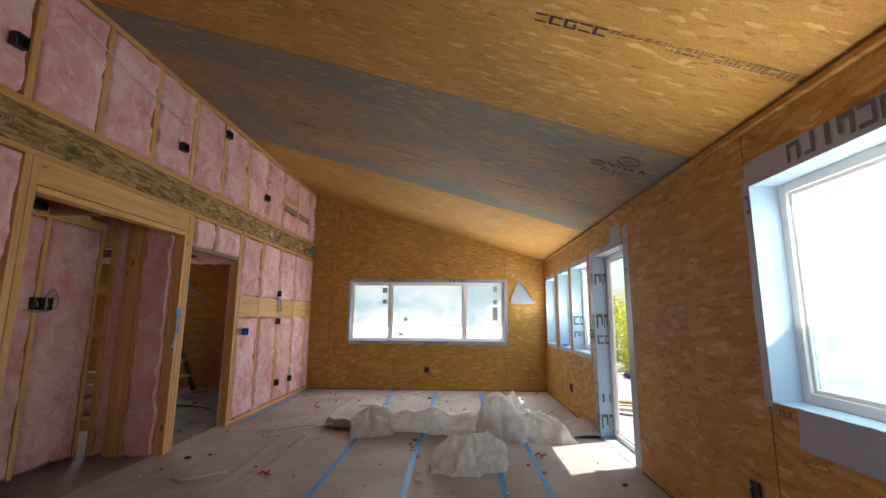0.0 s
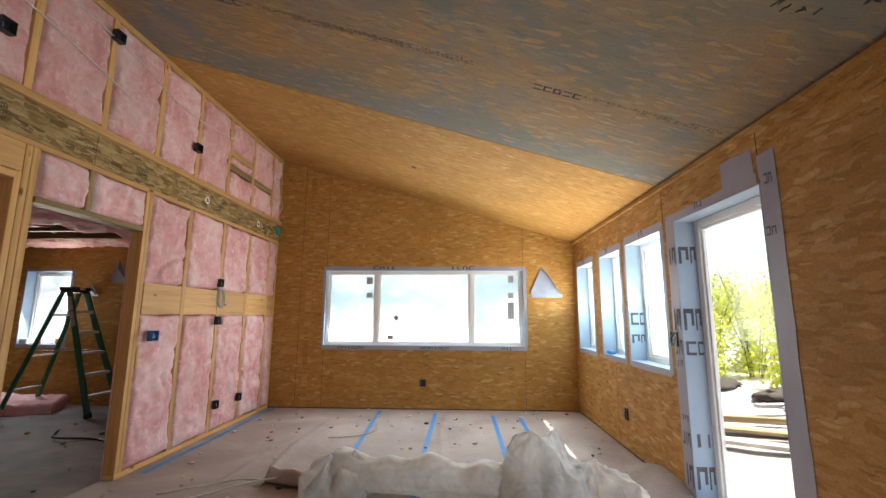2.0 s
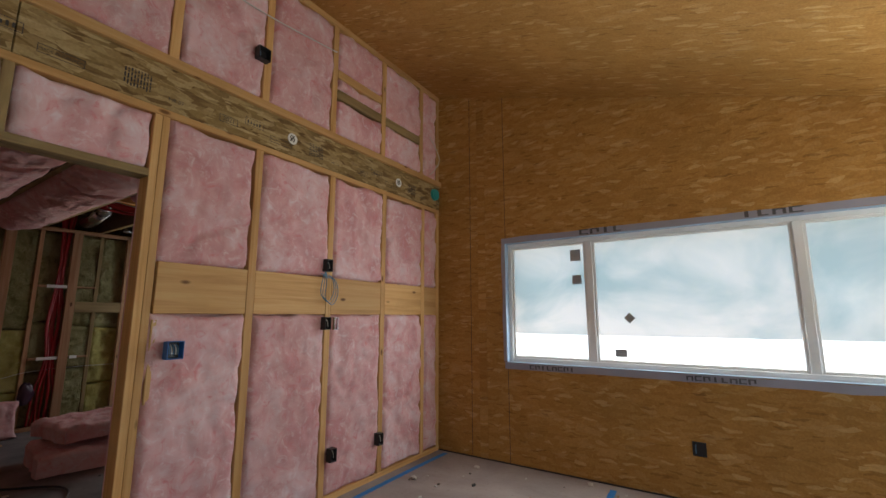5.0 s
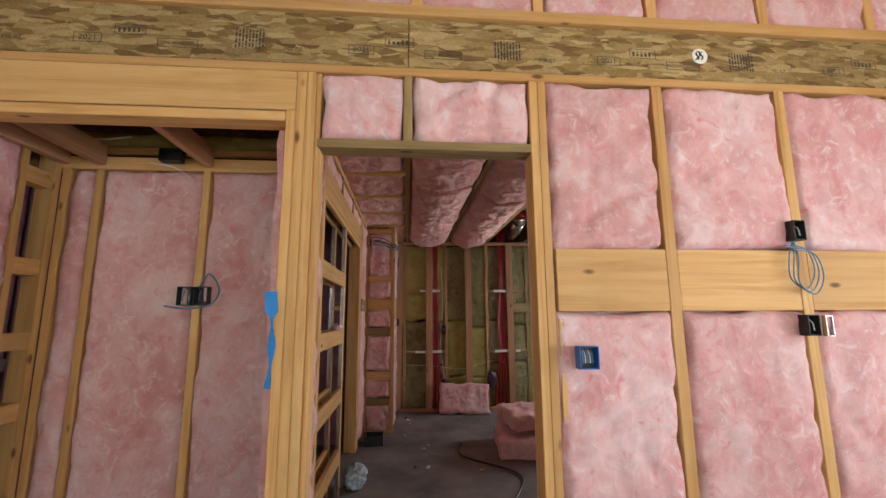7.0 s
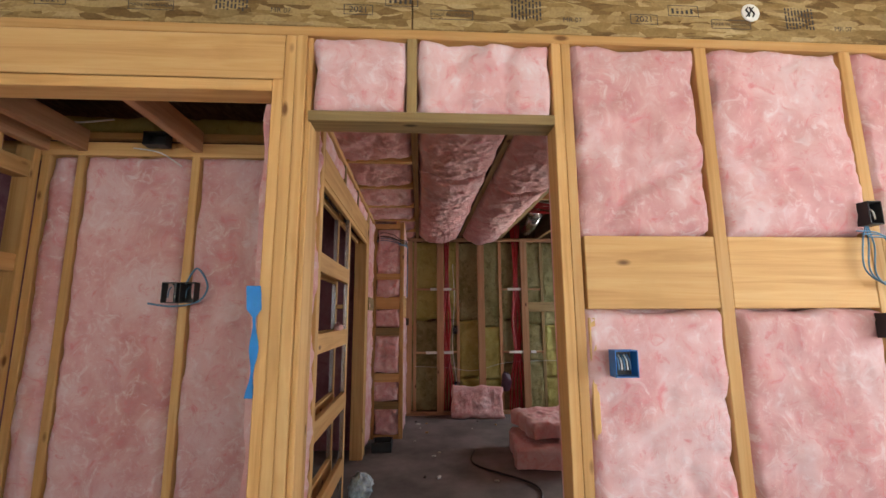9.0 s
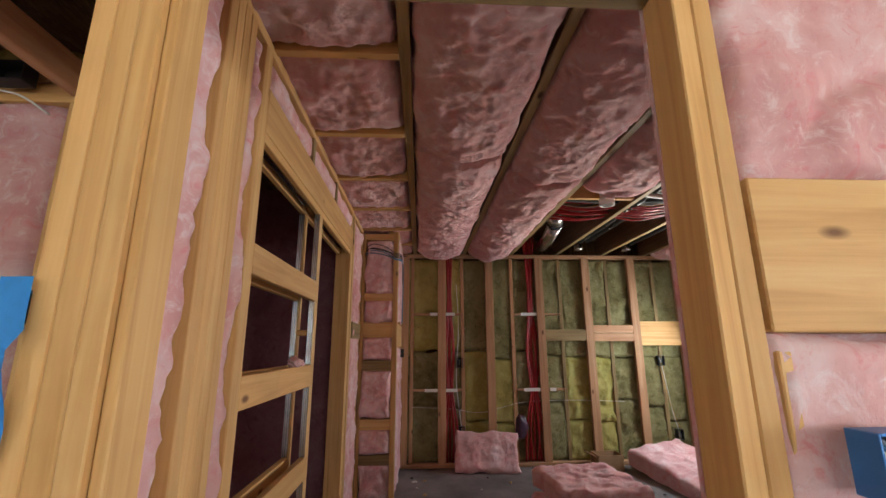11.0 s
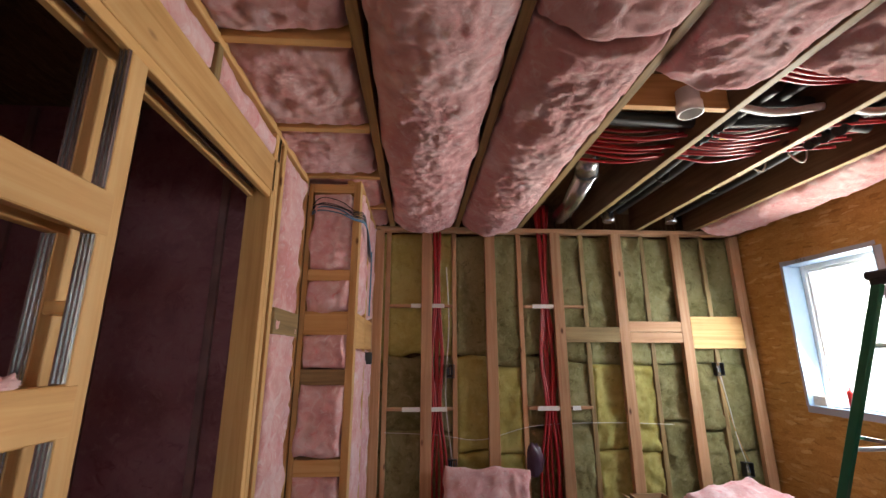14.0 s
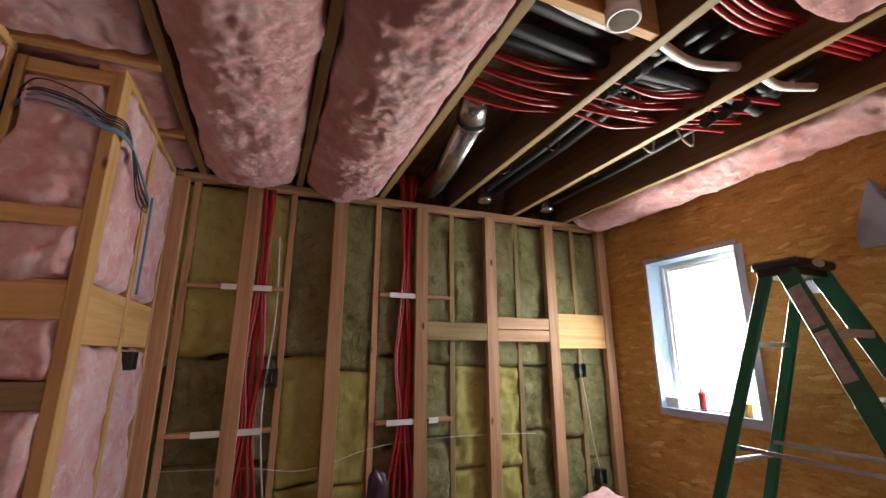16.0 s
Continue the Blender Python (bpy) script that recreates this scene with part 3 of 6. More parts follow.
# ---------- windows ----------
def window(name, axis, inner, a0, a1, z0, z1, bars, pane_mat, depth=0.13, sign=1, label="", frame_w=0.035):
    """A white vinyl window set back in its wall. bars: places of the upright bars. The reveal is lined with blue membrane."""
    w = thing(name, (inner, (a0 + a1) / 2, z0) if axis == 0 else ((a0 + a1) / 2, inner, z0), label, "window", kind="structure")

    def bx(nm, d0, d1, p0, p1, q0, q1, mat, parent=w, bevel=0.003):
        f0, f1 = sorted((inner + sign * d0, inner + sign * d1))
        if axis == 0:
            return box(nm, f0, f1, p0, p1, q0, q1, mat, parent, bevel)
        return box(nm, p0, p1, f0, f1, q0, q1, mat, parent, bevel)

    t = 0.006
    bx("membrane", -0.004, depth, a0, a0 + t, z0, z1, MEMBRANE, bevel=0.001)
    bx("membrane", -0.004, depth, a1 - t, a1, z0, z1, MEMBRANE, bevel=0.001)
    bx("membrane", -0.004, depth, a0 + t, a1 - t, z1 - t, z1, MEMBRANE, bevel=0.001)
    bx("membrane", -0.004, depth, a0 + t, a1 - t, z0, z0 + t, MEMBRANE, bevel=0.001)
    fw = frame_w
    for p0, p1, q0, q1 in ((a0 + t, a0 + t + fw, z0 + t, z1 - t), (a1 - t - fw, a1 - t, z0 + t, z1 - t),
                           (a0 + t + fw, a1 - t - fw, z1 - t - fw, z1 - t), (a0 + t + fw, a1 - t - fw, z0 + t, z0 + t + fw)):
        bx("window_frame", depth - 0.005, depth + 0.045, p0, p1, q0, q1, VINYL)
    edge = [a0 + t + fw, *bars, a1 - t - fw]
    for b in bars:
        bx("mullion", depth - 0.002, depth + 0.044, b - 0.028, b + 0.028, z0 + t + fw, z1 - t - fw, VINYL)
    for k, (p, q) in enumerate(zip(edge, edge[1:])):
        p, q = p + (0.028 if k else 0), q - (0.028 if k < len(edge) - 2 else 0)
        s = 0.02
        for r in ((p, p + s, z0 + t + fw, z1 - t - fw), (q - s, q, z0 + t + fw, z1 - t - fw), (p + s, q - s, z0 + t + fw, z0 + t + fw + s), (p + s, q - s, z1 - t - fw - s, z1 - t - fw)):
            bx("sash", depth + 0.012, depth + 0.04, *r, VINYL)
        top = z1 - t - fw - s
        slit = 0.13 if pane_mat is FILM_E else 0.0
        pane = bx("pane", depth + 0.028, depth + 0.034, p + s, q - s, z0 + t + fw + s, top - slit, pane_mat, bevel=0)
        pane.visible_shadow = pane_mat is FILM_E
        if slit:
            bare = bx("bare_glass", depth + 0.028, depth + 0.034, p + s, q - s, top - slit, top, GLASS, bevel=0)
            bare.visible_shadow = False
    return w


window("window_1", 1, YN, *NW, [-1.31, 0.09], FILM, 0.06, label="wide three-part white vinyl window under milky film")
for k, (a0, a1, z0, z1) in enumerate(EWIN):
    window("window_%d" % (k + 2), 0, XE, a0, a1, z0, z1, [], FILM_E, 0.15, frame_w=0.045, label="tall narrow white window with blue membrane reveal")
window("window_5", 0, XE, *BIG, [1.36], FILM_E, 0.15, frame_w=0.05, label="large white vinyl window with blue membrane reveal")
window("window_6", 1, YN, *VWIN, [], FILM_V, 0.15, label="bright white window of the small room")
window("door_1", 0, XE, DOOR[0], DOOR[1], DOOR[2], DOOR[3], [], GLASS, 0.15, frame_w=0.055, label="glazed white patio door in a membrane-lined opening")
tagged(bpy.data.objects["door_1"], category="door")


# ---------- the small room ----------
tagged(wall_with_holes("wall_small_room_north", 1, YN, TH, XB - 0.3, XW - 0.02, -0.05, 2.7, [VWIN], OSB_N), "outer wall of brown strand board", "wall", kind="structure")
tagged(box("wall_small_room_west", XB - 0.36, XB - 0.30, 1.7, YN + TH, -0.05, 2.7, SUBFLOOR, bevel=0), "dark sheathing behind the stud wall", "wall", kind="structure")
wall_back = thing("wall_back", (XB, 6.2, 0), "double stud wall packed with green mineral wool", "wall", kind="structure")
BY = [4.565, 4.995, 5.56, 6.166, 6.743, 7.312, 7.885]
BN = [4.65, 5.241, 5.838, 6.429, 7.014, 7.60]
YT = 4.54
box("plate", XB - 0.09, XB, YT, YN, 2.325, 2.365, FIR[1], wall_back)
box("plate", XB - 0.09, XB, YT, YN, 0, 0.04, FIR[1], wall_back)
for y in BY:
    box("stud", XB - 0.05, XB, y - 0.046, y + 0.046, 0.04, 2.325, FIR[2], wall_back)
for y in BN:
    box("stud", XB - 0.11, XB - 0.055, y - 0.02, y + 0.02, 0.04, 2.325, (FIR if y < 6 else OLDW)[2], wall_back)
for y0, y1 in ((4.67, 4.949), (5.041, 5.221), (5.858, 6.12), (6.212, 6.409)):
    for z in (1.65, 0.80):
        box("blocking", XB - 0.10, XB - 0.012, y0, y1, z - 0.012, z + 0.012, FIR[1], wall_back)
box("blocking", XB - 0.05, XB - 0.003, 6.212, 6.697, 1.34, 1.47, OLDW[1], wall_back)
box("blocking", XB - 0.05, XB - 0.003, 6.789, 7.266, 1.335, 1.425, FIR[1], wall_back)
box("blocking", XB - 0.05, XB - 0.003, 6.789, 7.266, 1.43, 1.52, FIR[1], wall_back)
box("blocking", XB - 0.05, XB - 0.003, 7.358, 7.839, 1.285, 1.565, WOOD[1], wall_back)
k = 0
cells = sorted([YT + 0.01] + BY + BN)
for y0, y1 in zip(cells, cells[1:] + [YN]):
    if y1 - y0 < 0.06:
        continue
    seam_a, seam_b = 0.55 + 0.12 * math.sin(y0 * 37), (1.17 + 0.06 * math.sin(y0 * 53) if y0 < 6.3 else 1.15)
    for z0, z1 in ((0.04, seam_a), (seam_a, seam_b), (seam_b, 2.32)):
        k += 1
        yellow = (z1 < 2 and 5.2 < y0 < 5.8) or (z1 > 2 and y0 < 5.2) or (z1 < 2 and 6.4 < y0 < 6.9)
        batt("mineral_wool", (XB - 0.075, y0, z0), (0, 1, 0), (0, 0, 1), y1 - y0, z1 - z0, ROCKWOOL_Y if yellow else ROCKWOOL, 0.008, 0.16, 1.6 if y0 > 6.4 else 0.9, 0.02, k * 2.1, tuft=1.3 if y0 > 5.8 else 0.5,
             label="rough green-yellow mineral wool slab in the stud wall", group="mineral wool in the back wall", sink=0.03)

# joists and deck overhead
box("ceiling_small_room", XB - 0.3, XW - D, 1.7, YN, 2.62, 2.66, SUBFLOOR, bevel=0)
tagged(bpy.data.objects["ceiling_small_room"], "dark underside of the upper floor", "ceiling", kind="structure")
JY = [4.68, 5.265, 5.84, 6.40, 6.97, 7.50]
# darker timber for the joist sides: shade of the bays put into colour
JOIST_SHADED = timber("joist_side_shaded", 0, (0.15, 0.085, 0.045), (0.09, 0.05, 0.026), (0.21, 0.125, 0.07))
for y in JY:
    jo = box("joist", XB - 0.1, XW - D, y - 0.022, y + 0.022, ZJ, 2.62, [OLDW[0], JOIST_SHADED])
    # undersides keep the lighter timber, all other faces take the shaded one
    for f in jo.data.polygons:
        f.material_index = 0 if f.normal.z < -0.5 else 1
    tagged(jo, "weathered wooden ceiling joist with shade put into its side colour", "joist", "ceiling joists", "structure")


def ceil_batt(x0, x1, y0, y1, seed, sag=0.07, **k):
    """Overhead wool between joists; it sags."""
    return batt("ceiling_batt", (x0, y0, 2.40), (0, 1, 0), (1, 0, 0), y1 - y0, x1 - x0, PINK_LOFT, 0.03, 0.14, 1.0, 0.013, seed, sag=sag * 1.5, tuft=1.0,
                label="sagging pink glass wool batt between ceiling joists", group="pink batts overhead", **k)


XI = XW - D - 0.01
J = [(a + 0.022, b - 0.022) for a, b in zip(JY, JY[1:])]
ceil_batt(-4.37, XI, *J[0], 3.3)
ceil_batt(XB + 0.10, -4.37, *J[0], 4.1, sag=0.09)
ceil_batt(-4.62, XI, *J[1], 5.7)
ceil_batt(XB + 0.06, -4.62, *J[1], 6.9, sag=0.10)
ceil_batt(-4.90, XI, *J[2], 7.7, sag=0.06)
ceil_batt(-4.83, XI, *J[3], 8.8, sag=0.06)
ceil_batt(-4.62, XI, *J[4], 9.3, sag=0.05)
ceil_batt(XB + 0.05, XI, 7.522, YN - 0.005, 10.4, sag=0.07)
BX = [-3.55, -4.17, -4.77, -5.40, -6.0, -6.6]
for x in BX:
    tagged(box("joist_blocking", x - 0.02, x + 0.02, Y0, 4.658, 2.352, 2.58, WOOD[1]), "short wooden block between joists", "blocking", "joist blocking", "structure")
for k, (x1, x0) in enumerate(zip([XI] + BX, BX + [XB])):
    ceil_batt(x0 + 0.02, x1 - 0.02, Y0, 4.656, 12.1 + k, sag=0.02)

# pocket-door wall
wall_pocket = thing("wall_pocket", (-4.5, YP, 0), "framed wall with an open pocket-door frame", "wall", kind="structure")
P0, P1, P2 = -3.53, -4.40, -5.39
box("plate", -6.05, XI, Y0, YP, 2.325, ZJ, WOOD[0], wall_pocket)
box("header", P2 - 0.03, P0, YP - 0.04, YP, 2.02, 2.19, WOOD[0], wall_pocket)
box("header", P2 - 0.03, P0, Y0, YP - 0.075, 2.02, 2.19, WOOD[0], wall_pocket)
box("track", P2 - 0.01, P0, YP - 0.072, YP - 0.043, 2.03, 2.06, STEEL, wall_pocket, 0.001)
box("trimmer", P2, P0, YP - 0.03, YP - 0.004, 1.985, 2.02, WOOD[0], wall_pocket)
box("trimmer", P2, P0, Y0 + 0.004, YP - 0.085, 1.985, 2.02, WOOD[0], wall_pocket)
for x in (P0 + 0.034,):
    box("stud", x - 0.033, x + 0.033, Y0, YP, 0, 2.325, WOOD[2], wall_pocket)
for x in (-3.208, -3.254, -3.30, -3.346):
    box("stud", x - 0.0225, x + 0.0225, Y0, YP + 0.004, 0, 2.325, WOOD[2], wall_pocket)
for x in (P2 - 0.022, P2 - 0.066, P2 - 0.15, -6.02):
    box("stud", x - 0.02, x + 0.02, Y0, YP, 0, 2.325, WOOD[2], wall_pocket)
RAILS = (1.565, 1.14, 0.71, 0.28)
for y0, y1 in ((YP - 0.03, YP - 0.002), (Y0 + 0.002, Y0 + 0.03)):
    box("split_stud", P1 - 0.04, P1 + 0.024, y0, y1, 0, 1.985, WOOD[2], wall_pocket)
    # ribbed steel facing on the side of the pocket, in lengths between the rails
    stops = [0.0] + [q for z in RAILS[::-1] for q in (z - 0.054, z + 0.054)] + [1.984]
    for z0, z1 in zip(stops[::2], stops[1::2]):
        bm = bmesh.new()
        add_box(bm, P1 + 0.025, P1 + 0.028, y0 + 0.001, y1 - 0.001, z0, z1)
        for q in (y0 + 0.002, (y0 + y1) / 2 - 0.002, y1 - 0.006):
            add_box(bm, P1 + 0.0275, P1 + 0.034, q, q + 0.004, z0 + 0.001, z1 - 0.001)
        part("steel_facing", bm, STEEL, wall_pocket, "bright galvanised steel facing")
    for z in RAILS:
        box("rail", P1 - 0.01, P0, y0 - 0.001, y1 + 0.001, z - 0.052, z + 0.052, WOOD[0], wall_pocket)
box("spacer", P1 - 0.02, P1 + 0.02, Y0 + 0.03, YP - 0.03, 1.335, 1.365, WOOD[1], wall_pocket)
for x0, x1 in ((P0 - 0.05, P1 + 0.1), (P1 - 0.1, P2 + 0.02)):
    box("track", x1, x0, YP - 0.07, YP - 0.066, 2.0, 2.03, STEEL, wall_pocket, 0.001)
    box("track", x1, x0, YP - 0.049, YP - 0.045, 2.0, 2.03, STEEL, wall_pocket, 0.001)
for k, (x0, x1) in enumerate(((-3.18, -2.925), (-3.466, -3.366), (-5.99, P2 - 0.175))):
    batt("insulation_batt", (x1, YP - 0.02, 0.02), (-1, 0, 0), (0, 0, 1), x1 - x0, 2.30, PINK, 0.03, 0.085, 1.3, 0.018, 20.2 + k,
         label="narrow strip of pink glass wool in the pocket-door wall", group="pink batts of the pocket wall")
for k, (x0, x1) in enumerate(((-4.15, -3.55), (-4.75, -4.19), (P2 - 0.04, -4.79))):
    box("cripple", x0 - 0.04, x0, Y0, YP, 2.19, 2.325, OLDW[2], wall_pocket)
    batt("insulation_batt", (x1, YP - 0.02, 2.195), (-1, 0, 0), (0, 0, 1), x1 - x0, 0.125, PINK, 0.02, 0.08, 0.6, 0.02, 26.2 + k,
         label="small pink glass wool piece over the door head", group="pink batts of the pocket wall", sink=0.02)

box("blocking", -5.995, P2 - 0.175, YP - 0.04, YP + 0.012, 1.345, 1.475, OLDW[0], wall_pocket)

def tuft(at, r, seed):
    """A torn-off flock of wool."""
    bm = bmesh.new()
    bmesh.ops.create_icosphere(bm, subdivisions=4, radius=1)
    for v in bm.verts:
        d = 1 + 0.45 * noise.noise(v.co * 1.6 + Vector((seed, 0, 0))) + 0.35 * noise.noise(v.co * 4.1 + Vector((0, seed, 0))) + 0.25 * abs(noise.noise(v.co * 9.0))
        v.co = Vector((v.co.x * r * 1.6 * d, v.co.y * r * 0.7 * d, max(0, (v.co.z + 0.75)) * r * 0.75 * d))
    bmesh.ops.translate(bm, verts=bm.verts, vec=at)
    return tagged(finish("wool_tuft", bm, PINK, smooth=True), "pale pink flock of glass wool caught on a rail", "insulation", "wool tufts")


tuft((-4.14, YP - 0.016, 1.19), 0.03, 1.0)
tuft((-4.25, YP - 0.016, 1.19), 0.018, 5.0)

# stub wall with a ladder of blocks
wall_stub = thing("wall_stub", (-6.05, 4.35, 0), "short stud wall with many blocks and pink insulation", "wall", kind="structure")
S0, S1 = YP, 4.535
box("stud", -6.14, -6.05, S1 - 0.045, S1, 0, 2.33, WOOD[2], wall_stub)
box("stud", -6.14, -6.05, S0, S0 + 0.03, 0, 2.33, WOOD[2], wall_stub)
zs = [(0.0, 0.04), (0.30, 0.38), (0.58, 0.67), (1.07, 1.16), (1.36, 1.50), (1.69, 1.76), (2.27, 2.33)]
for k, (z0, z1) in enumerate(zs):
    box("blocking", -6.13, -6.055, S0 + 0.03, S1 - 0.045, z0, z1, (OLDW if k in (1, 3) else WOOD)[1], wall_stub)
for k, ((_, z0), (z1, _)) in enumerate(zip(zs, zs[1:])):
    if z1 - z0 > 0.05:
        batt("insulation_batt", (-6.068, S0 + 0.026, z0 - 0.004), (0, 1, 0), (0, 0, 1), S1 - S0 - 0.067, z1 - z0 + 0.008, PINK, 0.045, 0.09, 2.6, 0.013, 30 + k,
             label="pink glass wool stuffed between short blocks", group="pink batts of the stub wall", sink=0.03)
box("stud", XB, XB + 0.045, S1 - 0.09, S1 + 0.0, 0, 2.33, FIR[2], wall_stub)
box("stud", -6.62, -6.575, S1 - 0.09, S1, 0, 2.33, WOOD[2], wall_stub)
box("plate", XB, -6.05, S1 - 0.09, S1, 2.33, ZJ, WOOD[0], wall_stub)
box("blocking", -6.57, -6.14, S1 - 0.04, S1 - 0.003, 1.28, 1.50, WOOD[0], wall_stub)
box("blocking", XB + 0.045, -6.62, S1 - 0.04, S1 - 0.003, 1.28, 1.50, WOOD[0], wall_stub)
for k, (x0, x1) in enumerate(((-6.57, -6.14), (XB + 0.045, -6.625))):
    for z0, z1 in ((0.02, 1.28), (1.50, 2.33)):
        batt("insulation_batt", (x1, S1 - 0.015, z0), (-1, 0, 0), (0, 0, 1), x1 - x0, z1 - z0, PINK, 0.025, 0.08, 1.0, 0.03, 40 + k + z0,
             label="pink glass wool batt in the stub wall", group="pink batts of the stub wall", sink=0.03)

# alcove behind the wide opening
wall_alcove = thing("wall_alcove", (-3.6, 3.3, 0), "stud wall of the alcove filled with pink insulation", "wall", kind="structure")
XA = -3.60
box("plate", XA - 0.09, XA, 2.45, Y0, 2.157, 2.235, WOOD[1], wall_alcove)
for y in (2.685, 2.87, 3.477, Y0 - 0.03):
    box("stud", XA - 0.09, XA, y - 0.022, y + 0.022, 0, 2.157, WOOD[2], wall_alcove)
for k, (y0, y1) in enumerate(((2.707, 2.848), (2.892, 3.455), (3.499, Y0 - 0.052))):
    batt("insulation_batt", (XA - 0.012, y0, 0.01), (0, 1, 0), (0, 0, 1), y1 - y0, 2.15, PINK, 0.03, 0.08, 0.8, 0.024, 50 + k,
         label="pink glass wool batt in the alcove wall", group="pink batts of the alcove", sink=0.03)
for x in (XA + 0.02, -3.37, -2.99):
    box("stud", x - 0.02, x + 0.02, 2.56, 2.66, 0, 2.25, WOOD[2], wall_alcove)
for z in (0.36, 0.80, 1.164, 1.56, 2.06):
    box("blocking", XA + 0.04, -3.39, 2.57, 2.65, z - 0.045, z + 0.045, WOOD[0], wall_alcove)
batt("insulation_batt", (-3.015, 2.655, 0.0), (-1, 0, 0), (0, 0, 1), 0.335, 2.2, PINK, 0.03, 0.08, 1.0, 0.03, 55.5, label="pink glass wool batt beside the alcove slot", group="pink batts of the alcove")
for y in (2.675, 2.875, 3.485):
    tagged(box("alcove_joist", XA, XW - D, y - 0.024, y + 0.024, 2.18, 2.30, FIR[0]), "reddish joist over the alcove", "joist", "alcove joists", "structure")
tagged(box("alcove_rim", XA - 0.085, XA - 0.05, 2.45, Y0, 2.275, 2.315, WOOD[1]), "wooden rim over the alcove", "trim", kind="structure")

batt("mineral_wool", (XA - 0.06, 2.47, 2.315), (0, 1, 0), (0, 0, 1), Y0 - 2.50, 0.11, ROCKWOOL_Y, 0.02, 0.08, 1.2, 0.02, 61.0, label="yellow-green mineral wool strip above the alcove rim")

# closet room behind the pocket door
tagged(box("wall_closet_west", -5.78, -5.70, 1.7, Y0, 0, 2.62, PINK_SHADED, bevel=0), "pink insulated closet wall with shade put into its colour", "wall", kind="structure")
tagged(box("wall_closet_south", XB, XW - D, 1.62, 1.70, 0, 2.62, PINK_SHADED, bevel=0), "pink insulated closet wall with shade put into its colour", "wall", kind="structure")



# stud colour carries the closet's shade, close to the wall tone
STUD_SHADED = plain("shaded_closet_stud", (0.21, 0.11, 0.115), 0.5, vary=0.25, scale=5)
closet_frame = thing("closet_framing", (-4.4, 1.72, 0), "closet studs and blocks with shade put into their colour", "framing", kind="structure")
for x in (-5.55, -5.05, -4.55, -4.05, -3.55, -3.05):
    box("stud", x - 0.02, x + 0.02, 1.701, 1.725, 0, 2.6, STUD_SHADED, closet_frame)
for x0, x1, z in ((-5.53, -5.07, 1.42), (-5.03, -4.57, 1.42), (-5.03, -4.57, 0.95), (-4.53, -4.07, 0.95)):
    box("blocking", x0, x1, 1.701, 1.722, z - 0.045, z + 0.045, STUD_SHADED, closet_frame)
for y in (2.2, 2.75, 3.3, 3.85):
    box("stud", -5.70, -5.675, y - 0.02, y + 0.02, 0, 2.6, STUD_SHADED, closet_frame)

# ---------- trim, joints and membranes of the big room ----------
tagged(box("trim", XE - 0.03, XE - 0.001, YS, YN - 0.002, ZE - 0.045, ZE - 0.012, OSB_E, bevel=0.002), "thin batten along the foot of the slanted ceiling", "trim", kind="structure")
seams = thing("joint", (0, YN, 0), "dark joints between strand board sheets", "joint", kind="structure")


def zc(x):
    """Height of the slanted ceiling at x."""
    return ZE + (XE - x) / (XE - XW) * (ZW - ZE)


for x, z0, z1 in ((-2.06, 0.0, NW[2]), (-2.06, NW[3] + 0.05, zc(-2.06)), (0.845, 0, NW[2]), (0.845, NW[3] + 0.05, zc(0.845)), (-2.44, 0, zc(-2.44))):
    box("gap", x - 0.002, x + 0.002, YN - 0.0015, YN + 0.003, z0, z1, INK, seams, 0)
for y, z0, z1 in ((DOOR[0] - 0.005, DOOR[3], ZE - 0.05), (5.20, 2.05, ZE - 0.05), (2.30, 0, ZE - 0.05), (6.45, 0, 0.85)):
    box("gap", XE - 0.0015, XE + 0.003, y - 0.002, y + 0.002, z0, z1, INK, seams, 0)
box("gap", XE - 0.006, XE, YS, DOOR[0] - 0.15, 0.001, 0.012, INK, seams, 0)
box("gap", XE - 0.006, XE, DOOR[1] + 0.05, YN, 0.001, 0.012, INK, seams, 0)
box("gap", XW, XE, YN - 0.006, YN, 0.001, 0.012, INK, seams, 0)


tagged(box("trim_strip", -2.355, -2.275, YN - 0.005, YN + 0.001, 0.0, zc(-2.275) - 0.002, OSB_E, bevel=0.001), "narrow upright strip of strand board near the corner", "trim", kind="structure")


def ragged_sheet(bm, u0, u1, v0, v1, place, seed, amp=0.012, n=14, thick=0.003):
    """A thin sheet with uneven edges. place maps (u, v, lift) to a point."""
    rows = []
    for j in range(n + 1):
        r = []
        for i in range(n + 1):
            u, v = u0 + (u1 - u0) * i / n, v0 + (v1 - v0) * j / n
            q = Vector((u * 6, v * 6, seed))
            du = amp * noise.noise(q) if i in (0, n) else 0
            dv = amp * noise.noise(q + Vector((4, 0, 0))) if j in (0, n) else 0
            r.append(bm.verts.new(place(u + du, v + dv, thick + 0.0025 * noise.noise(q * 0.8))))
        rows.append(r)
    for j in range(n):
        for i in range(n):
            bm.faces.new((rows[j][i], rows[j][i + 1], rows[j + 1][i + 1], rows[j + 1][i]))


def on_east(u, v, d):
    return (XE - d, u, v)


def on_north(u, v, d):
    return (u, YN - d, v)


# abstract stroke blocks for print: x0 x1 z0 z1 within a unit square
BLOCKS = (((0, 0.28, 0, 1), (0.28, 1, 0.78, 1), (0.72, 1, 0.22, 0.78)), ((0.1, 0.4, 0, 1), (0.4, 0.9, 0, 0.2)), ((0, 1, 0.8, 1), (0, 0.26, 0.2, 0.8), (0, 1, 0, 0.2)),
          ((0.3, 0.62, 0, 1),), ((0, 0.26, 0, 0.7), (0.74, 1, 0, 0.7), (0, 1, 0.7, 0.92)))


